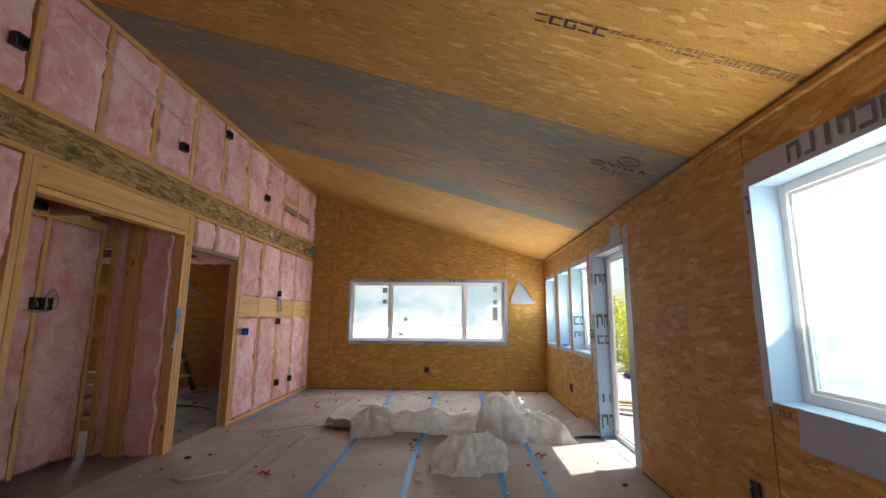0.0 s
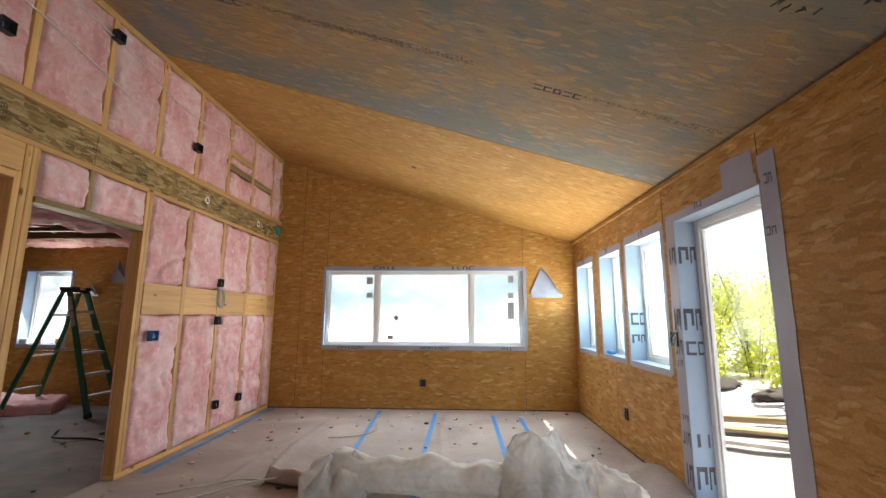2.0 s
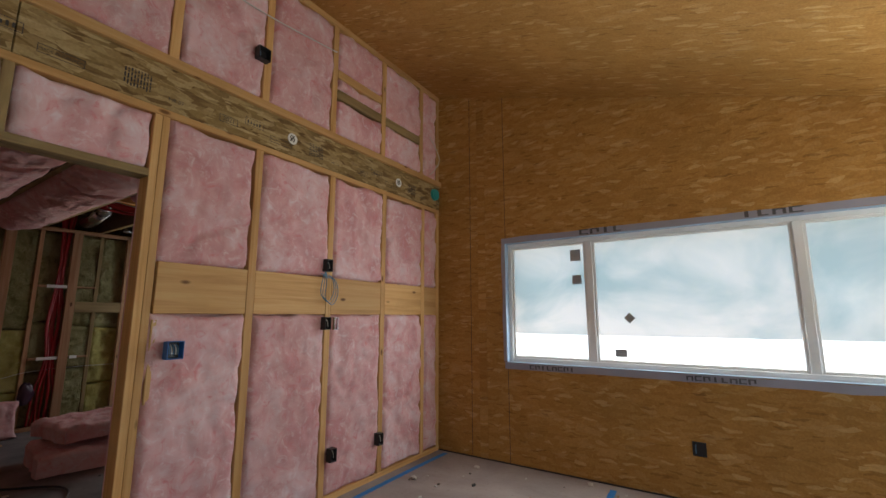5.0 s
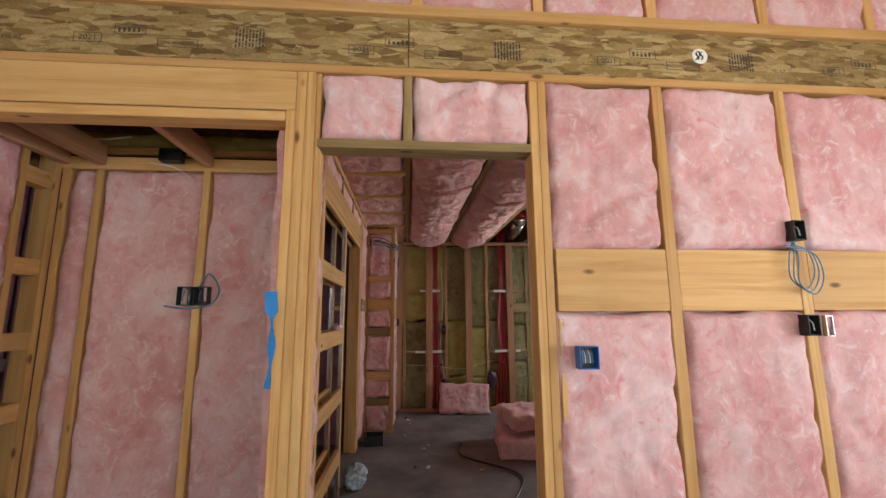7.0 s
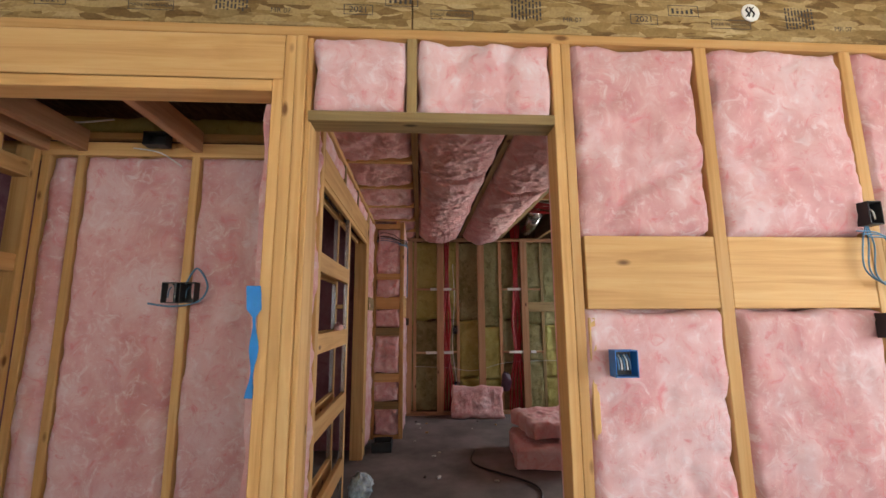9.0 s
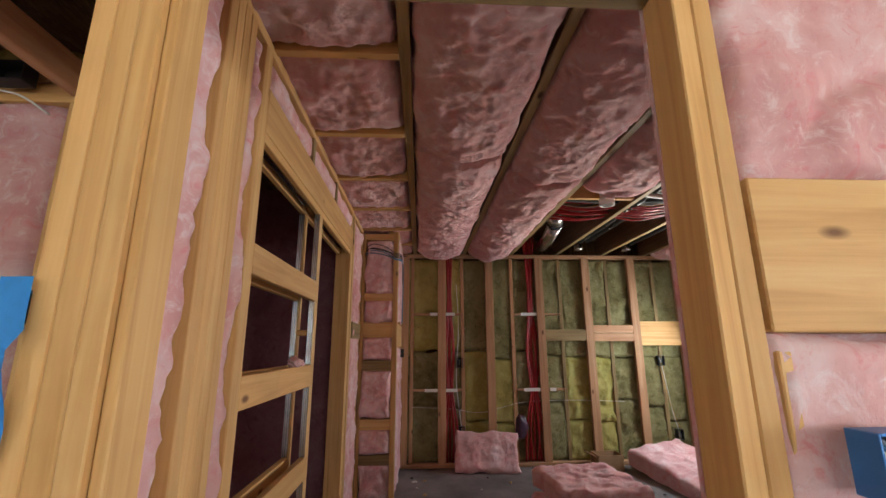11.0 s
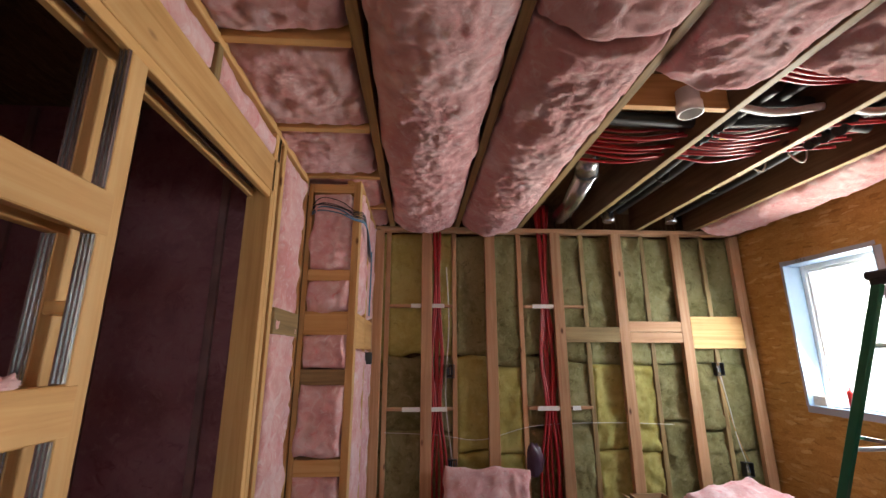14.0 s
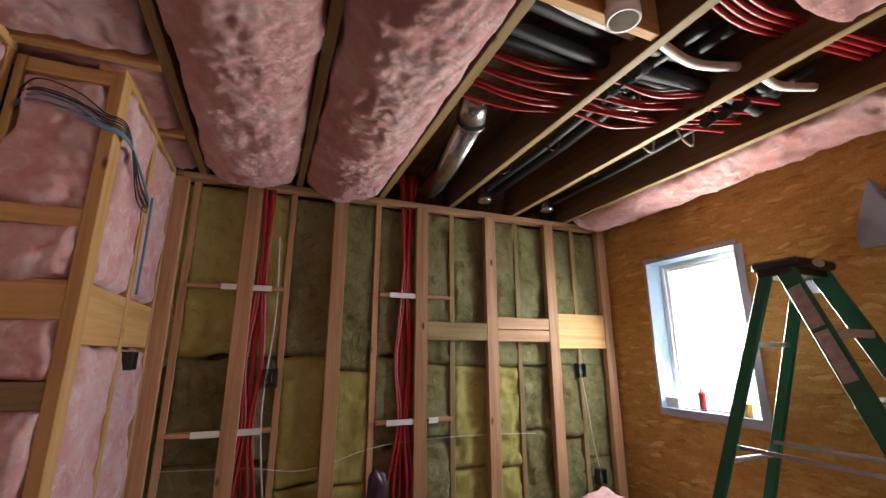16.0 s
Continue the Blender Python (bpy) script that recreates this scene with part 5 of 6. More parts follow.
bm = bmesh.new()
rows = []
for i in range(25):
    f = i / 24
    yy = 4.98 + 1.25 * f
    reach = 0.34 * (1 - f) ** 0.8 + 0.05
    rise = 0.10 * math.sin(math.pi * min(1, f * 1.3 + 0.08)) * (1 + 0.3 * noise.noise(Vector((yy * 4, 0, 2))))
    rows.append([bm.verts.new((XE - 0.012 - reach * g, yy, 0.005 + rise * math.sin(math.pi * 0.5 * (1 - g)) ** 1.5 + 0.012 * math.sin(math.pi * g) * (1 + noise.noise(Vector((yy * 5, g * 3, 0)))))) for g in (0, 0.1, 0.2, 0.35, 0.5, 0.65, 0.8, 0.9, 1.0)])
for r0, r1 in zip(rows, rows[1:]):
    for i in range(8):
        bm.faces.new((r0[i], r0[i + 1], r1[i + 1], r1[i])).smooth = True
tagged(finish("paper_flap", bm, PAPER), "floor paper curled up against the strand board by the door", "paper")
for k, (x, y) in enumerate(((0.78, 4.32), (-1.62, 3.72))):
    bm = bmesh.new()
    for j in range(3):
        a = j * 2.1 + k
        tube(bm, arc([(x, y, 0.008), (x + 0.03 * math.cos(a), y + 0.03 * math.sin(a), 0.03), (x + 0.06 * math.cos(a + 0.6), y + 0.06 * math.sin(a + 0.6), 0.01)], 4), 0.007, 6)
    tagged(finish("red_scrap", bm, RED), "twisted red plastic scrap on the floor paper", "debris", "red scraps")
bm = bmesh.new()
add_box(bm, XE + 0.01, XE + 0.07, 6.62, 6.74, EWIN[1][2] + 0.0065, EWIN[1][2] + 0.045, 0.01)
tagged(finish("tape_roll_end", bm, BLUE), "small blue plastic piece on the window sill", "scrap")


def sheet_plastic():
    m, nt, b = material("milky_plastic_film", 0.3, 0.0, (0.8, 0.79, 0.77))
    n = noise_tex(nt, coords(nt), 7.0, 5.0, 0.6, 1.0)
    nt.links.new(ramp(nt, n, [(0.3, (0.78, 0.76, 0.73)), (0.6, (0.90, 0.89, 0.87)), (0.8, (0.94, 0.94, 0.93))]), b.inputs["Base Color"])
    tr = nt.nodes.new("ShaderNodeBsdfTranslucent")
    tr.inputs[0].default_value = (0.86, 0.85, 0.82, 1)
    mx = nt.nodes.new("ShaderNodeMixShader")
    mx.inputs[0].default_value = 0.42
    nt.links.new(b.outputs[0], mx.inputs[1])
    nt.links.new(tr.outputs[0], mx.inputs[2])
    clear = nt.nodes.new("ShaderNodeBsdfTransparent")
    clear.inputs[0].default_value = (0.93, 0.93, 0.92, 1)
    mx2 = nt.nodes.new("ShaderNodeMixShader")
    nt.links.new(ramp(nt, n, [(0.35, (0.34, 0.34, 0.34)), (0.65, (0.12, 0.12, 0.12))]), mx2.inputs[0])
    nt.links.new(mx.outputs[0], mx2.inputs[1])
    nt.links.new(clear.outputs[0], mx2.inputs[2])
    nt.links.new(mx2.outputs[0], nt.nodes["Material Output"].inputs[0])
    vo = node(nt, "TexVoronoi", Scale=11.0)
    wv = nt.nodes.new("ShaderNodeVectorMath")
    wv.operation = "MULTIPLY_ADD"
    wv.inputs[1].default_value = (0.25, 0.25, 0.25)
    wob = node(nt, "TexNoise", Scale=5.0, Detail=3.0)
    pos = coords(nt)
    nt.links.new(pos, wob.inputs["Vector"])
    nt.links.new(wob.outputs["Color"], wv.inputs[0])
    nt.links.new(pos, wv.inputs[2])
    nt.links.new(wv.outputs[0], vo.inputs["Vector"])
    bump(nt, b, vo.outputs["Distance"], 0.4, 0.03)
    return m


PLASTIC = sheet_plastic()


def crumple(p, k, amp):
    """Folds of a crumpled sheet: sharp ridges, smooth hollows."""
    q = p + 0.12 * Vector((noise.noise(p * 5 + Vector((k, 0, 0))), noise.noise(p * 5 + Vector((0, k, 3))), noise.noise(p * 5 + Vector((3, 1, k)))))
    v = 0.0
    for f, a in ((2.6, 1.0), (6.0, 0.5), (13.0, 0.22)):
        r = 1 - abs(noise.noise(q * f + Vector((k, k * 2, f))))
        v += a * (r ** 3 - 0.55)
    return amp * v


def lump(bm, c, rx, ry, rz, seed, amp=0.07, n=72, lean=(0, 0)):
    c = Vector(c)
    rows = []
    for j in range(n // 2 + 1):
        th = math.pi * j / (n // 2)
        row = []
        for i in range(n):
            ph = 2 * math.pi * i / n
            d = Vector((math.sin(th) * math.cos(ph), math.sin(th) * math.sin(ph), math.cos(th)))
            r = 1 + crumple(d * 0.7, seed, amp * 4.0)
            p = Vector((d.x * rx * r, d.y * ry * r, rz * (1 + d.z * r)))
            p.x += lean[0] * p.z
            p.y += lean[1] * p.z
            p.z = max(0.004, p.z)
            row.append(bm.verts.new(c + p))
        rows.append(row)
    for r0, r1 in zip(rows, rows[1:]):
        for i in range(n):
            f = bm.faces.new((r0[i], r1[i], r1[(i + 1) % n], r0[(i + 1) % n]))
            f.smooth = True
    bmesh.ops.remove_doubles(bm, verts=bm.verts, dist=1e-5)


def roll(bm, pts, radius, seed, amp=0.05, n=40):
    pts = arc(pts, 30)
    rows = []
    for i, p in enumerate(pts):
        d = (pts[min(i + 1, len(pts) - 1)] - pts[max(i - 1, 0)]).normalized()
        s = d.cross(Vector((0, 0, 1))).normalized()
        e = min(i, len(pts) - 1 - i) / len(pts)
        r0 = radius * (0.25 + 0.75 * min(1, e * 9)) * (0.85 + 0.3 * noise.noise(Vector((i * 0.09, seed, 0))))
        row = []
        for k in range(n):
            a = 2 * math.pi * k / n
            q = Vector((p.x, p.y, 0)) + s * math.cos(a) * r0 * 1.25 + Vector((0, 0, r0 + math.sin(a) * r0))
            q += (s * math.cos(a) + Vector((0, 0, math.sin(a)))) * crumple(Vector((p.x * 0.35, math.cos(a) * 0.45, math.sin(a) * 0.45)), seed, amp * 1.2)
            q.z = max(0.004, q.z)
            row.append(bm.verts.new(q))
        rows.append(row)
    for r0, r1 in zip(rows, rows[1:]):
        for k in range(n):
            bm.faces.new((r0[k], r1[k], r1[(k + 1) % n], r0[(k + 1) % n])).smooth = True
    bm.faces.new(rows[0])
    bm.faces.new(rows[-1][::-1])


def draped(bm, c, rx, ry, h, crest, turn, seed, folds=9, n=150, rings=30):
    """A thin sheet pulled up along a crest: pleats run from the crest down to a wavy hem."""
    c = Vector(c)
    ca, sa = math.cos(turn), math.sin(turn)
    rows = []
    for j in range(rings + 1):
        s = j / rings
        row = []
        for i in range(n):
            a = 2 * math.pi * i / n
            d = Vector((math.cos(a), math.sin(a), 0))
            pleat = 1 - abs(math.sin(a * folds / 2 + 2.2 * noise.noise(d * 1.3 + Vector((seed, 0, 0))))) ** 0.7
            fine = abs(noise.noise(d * 5.5 + Vector((0, seed, s * 1.5))))
            hem = 1 + 0.42 * noise.noise(d * 1.1 + Vector((0, 0, seed))) + 0.22 * pleat * s
            top = h * (1 + 0.2 * noise.noise(Vector((d.x * 1.4, seed, 1))))
            x = d.x * (crest * (1 - s) + rx * hem * s)
            y = d.y * (0.02 * (1 - s) + ry * hem * s) + 0.05 * math.sin(3 * d.x + seed) * (1 - s)
            z = top * (1 - s) ** (0.55 + 0.5 * pleat) * (1 + 0.10 * fine)
            swell = 0.16 * math.sin(math.pi * s) * (1.1 - pleat)
            p = Vector((x, y, 0)) * (1 + swell)
            p.z = z
            k = crumple(p * 0.6 + Vector((seed, seed, 0)), seed, 0.07) * math.sin(math.pi * min(1, 0.12 + s * 0.9))
            p += Vector((d.x, d.y, 0.8)) * k
            row.append(bm.verts.new(c + Vector((p.x * ca - p.y * sa, p.x * sa + p.y * ca, max(0.004 + 0.002 * fine, p.z)))))
        rows.append(row)
    for r0, r1 in zip(rows, rows[1:]):
        for i in range(n):
            bm.faces.new((r0[i], r1[i], r1[(i + 1) % n], r0[(i + 1) % n])).smooth = True
    bm.faces.new(rows[0])


pl = thing("plastic_bundle", (0, 5.0, 0), "crumpled milky plastic sheeting bundled on the floor", "plastic sheeting")
bm = bmesh.new()
roll(bm, [(-1.25, 5.18, 0), (-0.7, 5.12, 0), (-0.1, 5.05, 0), (0.45, 5.02, 0), (0.75, 4.98, 0)], 0.15, 2.0, 0.03)
part("roll", bm, PLASTIC, pl)
bm = bmesh.new()
draped(bm, (-0.98, 5.10, 0), 0.30, 0.20, 0.27, 0.10, 0.6, 21.0, 9)
part("gathered_end", bm, PLASTIC, pl)
bm = bmesh.new()
draped(bm, (0.47, 4.97, 0), 0.34, 0.24, 0.45, 0.17, 0.25, 5.0, 6)
part("bulge", bm, PLASTIC, pl)
bm = bmesh.new()
draped(bm, (0.86, 5.0, 0), 0.36, 0.24, 0.25, 0.12, -0.35, 8.0, 10)
part("tail", bm, PLASTIC, pl)
bm = bmesh.new()
roll(bm, [(-1.62, 5.30, 0), (-1.35, 5.22, 0), (-1.05, 5.16, 0)], 0.06, 4.0, 0.03, 14)
part("paper_core", bm, PAPER, pl)
bm = bmesh.new()
draped(bm, (0.08, 4.02, 0), 0.33, 0.23, 0.27, 0.20, 0.15, 12.0, 9)
tagged(finish("plastic_sheet", bm, PLASTIC), "crumpled heap of milky plastic sheeting on the floor", "plastic sheeting")
for k, pts in enumerate((((-2.3, 5.0, 0.006), (-2.0, 5.15, 0.02), (-1.75, 5.25, 0.03), (-1.4, 5.2, 0.02)), ((-2.1, 4.8, 0.006), (-1.9, 5.0, 0.02), (-1.6, 5.18, 0.05), (-1.2, 5.25, 0.08)),
                         ((-1.5, 6.5, 0.006), (-1.2, 6.55, 0.012), (-1.02, 6.62, 0.05), (-1.0, 6.75, 0.09)), ((-2.35, 3.6, 0.006), (-2.2, 3.55, 0.015), (-2.05, 3.65, 0.02), (-1.98, 3.75, 0.006)))):
    cable("loose_strap", pts, 0.008, CABLE_W, "loose white strap lying on the floor", group="loose straps")

SCRAP = [plain("scrap_white", (0.62, 0.60, 0.55), 0.8), plain("scrap_dark", (0.05, 0.045, 0.04), 0.8), plain("scrap_wood", (0.42, 0.27, 0.12), 0.8), plain("scrap_red", (0.5, 0.08, 0.06), 0.6)]
rnd = random.Random(11)


def scrap_mesh(seed, s):
    bm = bmesh.new()
    bmesh.ops.create_icosphere(bm, subdivisions=1, radius=1)
    for v in bm.verts:
        d = 1 + 0.5 * noise.noise(v.co * 1.7 + Vector((seed, 0, 0)))
        v.co = Vector((v.co.x * d * s, v.co.y * d * s * 0.6, (v.co.z * d * 0.4 + 0.34) * s))
    return bm


def scatter(n, x0, x1, y0, y1, weights, zz=0.0, small=1.0):
    for k in range(n):
        x, y = rnd.uniform(x0, x1), rnd.uniform(y0, y1)
        s = small * rnd.choice((0.01, 0.014, 0.018, 0.024, 0.034))
        mt = rnd.choices(SCRAP, weights)[0]
        ob = finish("scrap", scrap_mesh(k * 1.7 + x, s), mt)
        ob.matrix_basis = pose(x, y, zz, 0, 0, rnd.uniform(0, 360))
        tagged(ob, {0: "small pale crumb of debris on the floor", 1: "small dark scrap on the floor", 2: "small wood chip on the floor", 3: "small red scrap on the floor"}[SCRAP.index(mt)], "debris", "floor debris")


scatter(120, XW + 0.1, XE - 0.15, 2.6, YN - 0.1, (6, 2, 3, 0.4))
scatter(24, XW + 0.2, XE - 0.1, 7.3, YN - 0.05, (6, 0.5, 2, 0))
scatter(110, XW + 0.1, XE - 0.15, 3.0, YN - 0.1, (5, 4, 4, 0.3), small=0.8)
scatter(60, -6.9, XW - 0.3, 4.6, 7.6, (4, 3, 3, 0.2))

# ---------- small room: loose things ----------
for k, (o, u, v, w, h, th, lab) in enumerate((
        ((-6.86, 5.13, 0.02), (0.05, 1, -0.02), (-0.35, 0.0, 1), 0.66, 0.40, 0.09, "torn pink glass wool piece leaning on the stud wall"),
        ((-5.75, 5.62, 0.17), (0.95, -0.1, 0), (0.1, 0.95, 0), 0.72, 0.60, 0.16, "folded pink glass wool batt lying on the floor"),
        ((-5.80, 5.66, 0.33), (0.93, 0.05, 0.02), (-0.05, 0.93, 0.03), 0.70, 0.60, 0.12, "folded pink glass wool batt on top of another"),
        ((-6.85, 6.95, 0.22), (0.9, 0.15, -0.12), (-0.15, 0.85, 0.10), 0.95, 0.62, 0.16, "pink glass wool slab lying by the window"),
        ((-6.0, 7.20, 0.13), (0.8, 0.3, -0.04), (-0.3, 0.7, 0.10), 0.55, 0.48, 0.12, "crumpled pink glass wool piece by the ladder"))):
    batt("loose_batt", o, u, v, w, h, PINK, 0.012, th, 1.3, 0.018, 70 + k * 3, label=lab, group="loose pink batts", sink=0.02)
CARD = plain("brown_cardboard", (0.30, 0.18, 0.09), 0.8, vary=0.2)
cb = thing("cardboard_box", (-6.95, 6.75, 0), "small open brown cardboard box by the stud wall", "box")
for a in ((-7.06, -6.84, 6.62, 6.626, 0, 0.16), (-7.06, -6.84, 6.884, 6.89, 0, 0.16), (-6.846, -6.84, 6.626, 6.884, 0, 0.16), (-7.06, -7.054, 6.626, 6.884, 0, 0.16), (-7.054, -6.846, 6.626, 6.884, 0.002, 0.008)):
    box("panel", *a, CARD, cb, 0.001)
box("flap", -7.02, -6.88, 6.53, 6.62, 0.155, 0.16, CARD, cb, 0.001, turn=Euler((radians(-25), 0, 0)))
CLEARBLUE = plain("blue_plastic_bag", (0.42, 0.52, 0.60), 0.3, vary=0.5, scale=30)
bm = bmesh.new()
lump(bm, (-4.55, 4.30, 0), 0.11, 0.08, 0.085, 20.0, 0.10, 40)
tagged(finish("plastic_bag", bm, CLEARBLUE), "crumpled blue plastic bag on the floor", "bag")
vent = thing("floor_vent_box", (-5.70, 4.35, 0), "low dark box with open top on the floor", "box")
for a in ((-5.80, -5.60, 4.26, 4.27, 0, 0.09), (-5.80, -5.60, 4.44, 4.45, 0, 0.09), (-5.61, -5.60, 4.27, 4.44, 0, 0.09), (-5.80, -5.79, 4.27, 4.44, 0, 0.09), (-5.79, -5.61, 4.27, 4.44, 0.002, 0.01)):
    box("panel", *a, BLACK, vent, 0.001)
cable("power_cable", [(-4.0, 5.3, 0.008), (-4.3, 5.5, 0.008), (-4.7, 5.6, 0.012), (-5.2, 5.2, 0.008), (-5.6, 5.25, 0.008)], 0.009, BLACK, "black cord lying on the dark floor", group="floor cords")
cable("power_cable", [(-3.5, 6.1, 0.008), (-3.9, 6.3, 0.008), (-4.3, 6.25, 0.03), (-4.6, 6.6, 0.01)], 0.012, BLACK, "black cord lying on the dark floor", group="floor cords")

# step ladder
ladder = thing("step_ladder", (-5.3, 7.4, 0), "green fibreglass step ladder with aluminium steps", "ladder")


def beam_between(nm, a, b, w, d, mat, parent, side=Vector((0, 1, 0)), bevel=0.004, label=""):
    a, b = Vector(a), Vector(b)
    z = (b - a).normalized()
    y = (side - z * side.dot(z)).normalized()
    x = y.cross(z)
    m = Matrix((x, y, z)).transposed().to_4x4()
    m.translation = (a + b) / 2
    bm = bmesh.new()
    vs = bmesh.ops.create_cube(bm, size=1.0, matrix=m @ Matrix.Diagonal((w, d, (b - a).length, 1)))["verts"]
    bmesh.ops.bevel(bm, geom=list({e for v in vs for e in v.link_edges}), offset=bevel, segments=1, affect="EDGES")
    return part(nm, bm, mat, parent, label)


LT = 1.63


def at_front(f, s):
    """Point on a front rail: f from the foot (0) to the top (1), s = -1 or 1."""
    return Vector((-4.76 + (-5.36 + 4.76) * f, 7.41 + s * (0.25 + (0.128 - 0.25) * f), LT * f))


def at_rear(f, s):
    return Vector((-5.98 + (-5.43 + 5.98) * f, 7.41 + s * (0.23 + (0.125 - 0.23) * f), LT * f))


for s in (-1, 1):
    r = beam_between("front_rail", at_front(0.01, s), at_front(0.99, s), 0.075, 0.028, GREEN, ladder, label="green fibreglass rail")
    beam_between("foot", at_front(0.0, s) + Vector((0, 0, 0.004)), at_front(0.035, s), 0.085, 0.04, BLACK, r)
    r = beam_between("rear_rail", at_rear(0.01, s), at_rear(0.99, s), 0.05, 0.03, GREEN, ladder, label="green fibreglass rail")
    beam_between("foot", at_rear(0.0, s) + Vector((0, 0, 0.004)), at_rear(0.035, s), 0.06, 0.04, BLACK, r)
for k in range(1, 6):
    f = k * 0.165
    a, b = at_front(f, -1), at_front(f, 1)
    bm = bmesh.new()
    add_box(bm, a.x - 0.045, a.x + 0.045, a.y + 0.012, b.y - 0.012, a.z - 0.008, a.z, 0.002)
    add_box(bm, a.x + 0.038, a.x + 0.045, a.y + 0.012, b.y - 0.012, a.z - 0.035, a.z - 0.008, 0.001)
    add_box(bm, a.x - 0.045, a.x - 0.038, a.y + 0.012, b.y - 0.012, a.z - 0.035, a.z - 0.008, 0.001)
    part("step", bm, ALU, ladder, "aluminium step")
for f in (0.2, 0.46, 0.79):
    bm = bmesh.new()
    tube(bm, [at_rear(f, -1), at_rear(f, 1)], 0.012, 8)
    part("cross_bar", bm, ALU, ladder, "aluminium bar")
for s in (-1, 1):
    beam_between("spreader", at_front(0.5, s) + Vector((0, -s * 0.03, 0)), at_rear(0.5, s) + Vector((0, -s * 0.03, 0)), 0.02, 0.005, STEEL, ladder, bevel=0.001, label="steel spreader")
LABEL = plain("faded_label", (0.42, 0.36, 0.35), 0.6, vary=0.25, scale=40)
for f0, f1 in ((0.70, 0.82), (0.83, 0.94)):
    beam_between("label", at_front(f0, -1) + Vector((0, -0.0155, 0)), at_front(f1, -1) + Vector((0, -0.0155, 0)), 0.055, 0.002, LABEL, ladder, bevel=0.0005, label="faded warning label")
bm = bmesh.new()
add_box(bm, -5.49, -5.29, 7.257, 7.563, LT - 0.01, LT + 0.035, 0.012)
add_box(bm, -5.47, -5.32, 7.265, 7.555, LT - 0.04, LT - 0.01, 0.004)
cap = part("top_cap", bm, BLACK, ladder, "black plastic top cap")
bm = bmesh.new()
bmesh.ops.create_cone(bm, cap_ends=True, segments=20, radius1=0.045, radius2=0.045, depth=0.004, matrix=Matrix.Translation((-5.288, 7.41, LT + 0.012)) @ Euler((0, radians(90), 0)).to_matrix().to_4x4() @ Matrix.Diagonal((0.4, 1, 1, 1)))
part("badge", bm, ALU, cap)

# things on the window sill
sill = VWIN[2] + 0.008
REDT = plain("red_tube", (0.55, 0.02, 0.02), 0.4)
ORANGE = plain("orange_plastic", (0.85, 0.42, 0.02), 0.4)


def turned(name, c, prof, mat, label, category, n=16):
    """A turned body: profile of (radius, height)."""
    bm = bmesh.new()
    rings = [[bm.verts.new((c[0] + r * math.cos(2 * math.pi * k / n), c[1] + r * math.sin(2 * math.pi * k / n), c[2] + z)) for k in range(n)] for r, z in prof]
    for a, b in zip(rings, rings[1:]):
        for k in range(n):
            bm.faces.new((a[k], a[(k + 1) % n], b[(k + 1) % n], b[k])).smooth = True
    bm.faces.new(rings[0][::-1])
    bm.faces.new(rings[-1])
    return tagged(finish(name, bm, mat), label, category)


turned("sealant_tube", (-6.40, YN + 0.05, sill), ((0.022, 0), (0.022, 0.10), (0.024, 0.105), (0.024, 0.12), (0.01, 0.13), (0.007, 0.155)), REDT, "upright red tube on the window sill", "tube")
turned("plastic_cup", (-6.10, YN + 0.045, sill), ((0.028, 0), (0.034, 0.075), (0.036, 0.08), (0.032, 0.08), (0.027, 0.01)), ORANGE, "small orange plastic cup on the window sill", "cup")
tb = box("tissue_box", -6.68, -6.57, YN + 0.02, YN + 0.085, sill, sill + 0.075, SCRAP[0], bevel=0.006)
tagged(tb, "small white cardboard box on the window sill", "box")
cable("black_cable", [(-6.53, YN + 0.03, sill + 0.005), (-6.42, YN + 0.015, sill + 0.008), (-6.3, YN + 0.03, sill + 0.014), (-6.16, YN + 0.03, sill + 0.006)], 0.004, BLACK, "short black cord on the window sill")
membrane("window_tape_small", on_north, [(VWIN[0] - 0.02, VWIN[1] + 0.02, VWIN[3], VWIN[3] + 0.03), (VWIN[0] - 0.02, VWIN[1] + 0.05, VWIN[2] - 0.05, VWIN[2]), (VWIN[0] - 0.02, VWIN[0], VWIN[2], VWIN[3]), (VWIN[1], VWIN[1] + 0.05, VWIN[2], VWIN[3])],
         "grey membrane strips round the small room's window", [(-6.56, VWIN[3] + 0.004, 0.10, 0.022, 3), (-6.717, 1.55, 0.014, 0.08, 1)])
flap(lambda u, v, d: (-5.21 + u, YN - d, 1.95 + v), "torn grey membrane flap hanging on brown strand board", 0.28, 0.36)
flap(lambda u, v, d: (-5.62 + u * 0.6, YN - d, 1.67 + v * 0.5), "small curled paper flap on brown strand board", 0.36, 0.40)

# ---------- back wall: pipes, straps, boxes ----------
for cy, n, wid in ((5.085, 7, 0.10), (6.05, 8, 0.13)):
    for k in range(n):
        yy = cy - wid / 2 + wid * k / (n - 1)
        j = 0.02 * math.sin(k * 2.1)
        x = XB - 0.03 - 0.018 * (k % 2)
        pts = [(x, yy + j, 2.6), (x, yy * 0.3 + cy * 0.7 + j, 2.1), (x, yy * 0.5 + cy * 0.5, 1.65), (x - 0.01, yy + j * 1.5, 1.2), (x, yy * 0.6 + cy * 0.4, 0.8), (x + 0.01, yy + (yy - cy) * 0.6 + j, 0.4), (x, yy + (yy - cy) * 0.9, 0.05)]
        bm = bmesh.new()
        tube(bm, arc(pts, 6), 0.0105, 8)
        tagged(finish("red_pipe", bm, RED), "thin red plastic water pipe running up the stud wall", "pipe", "red water pipes")
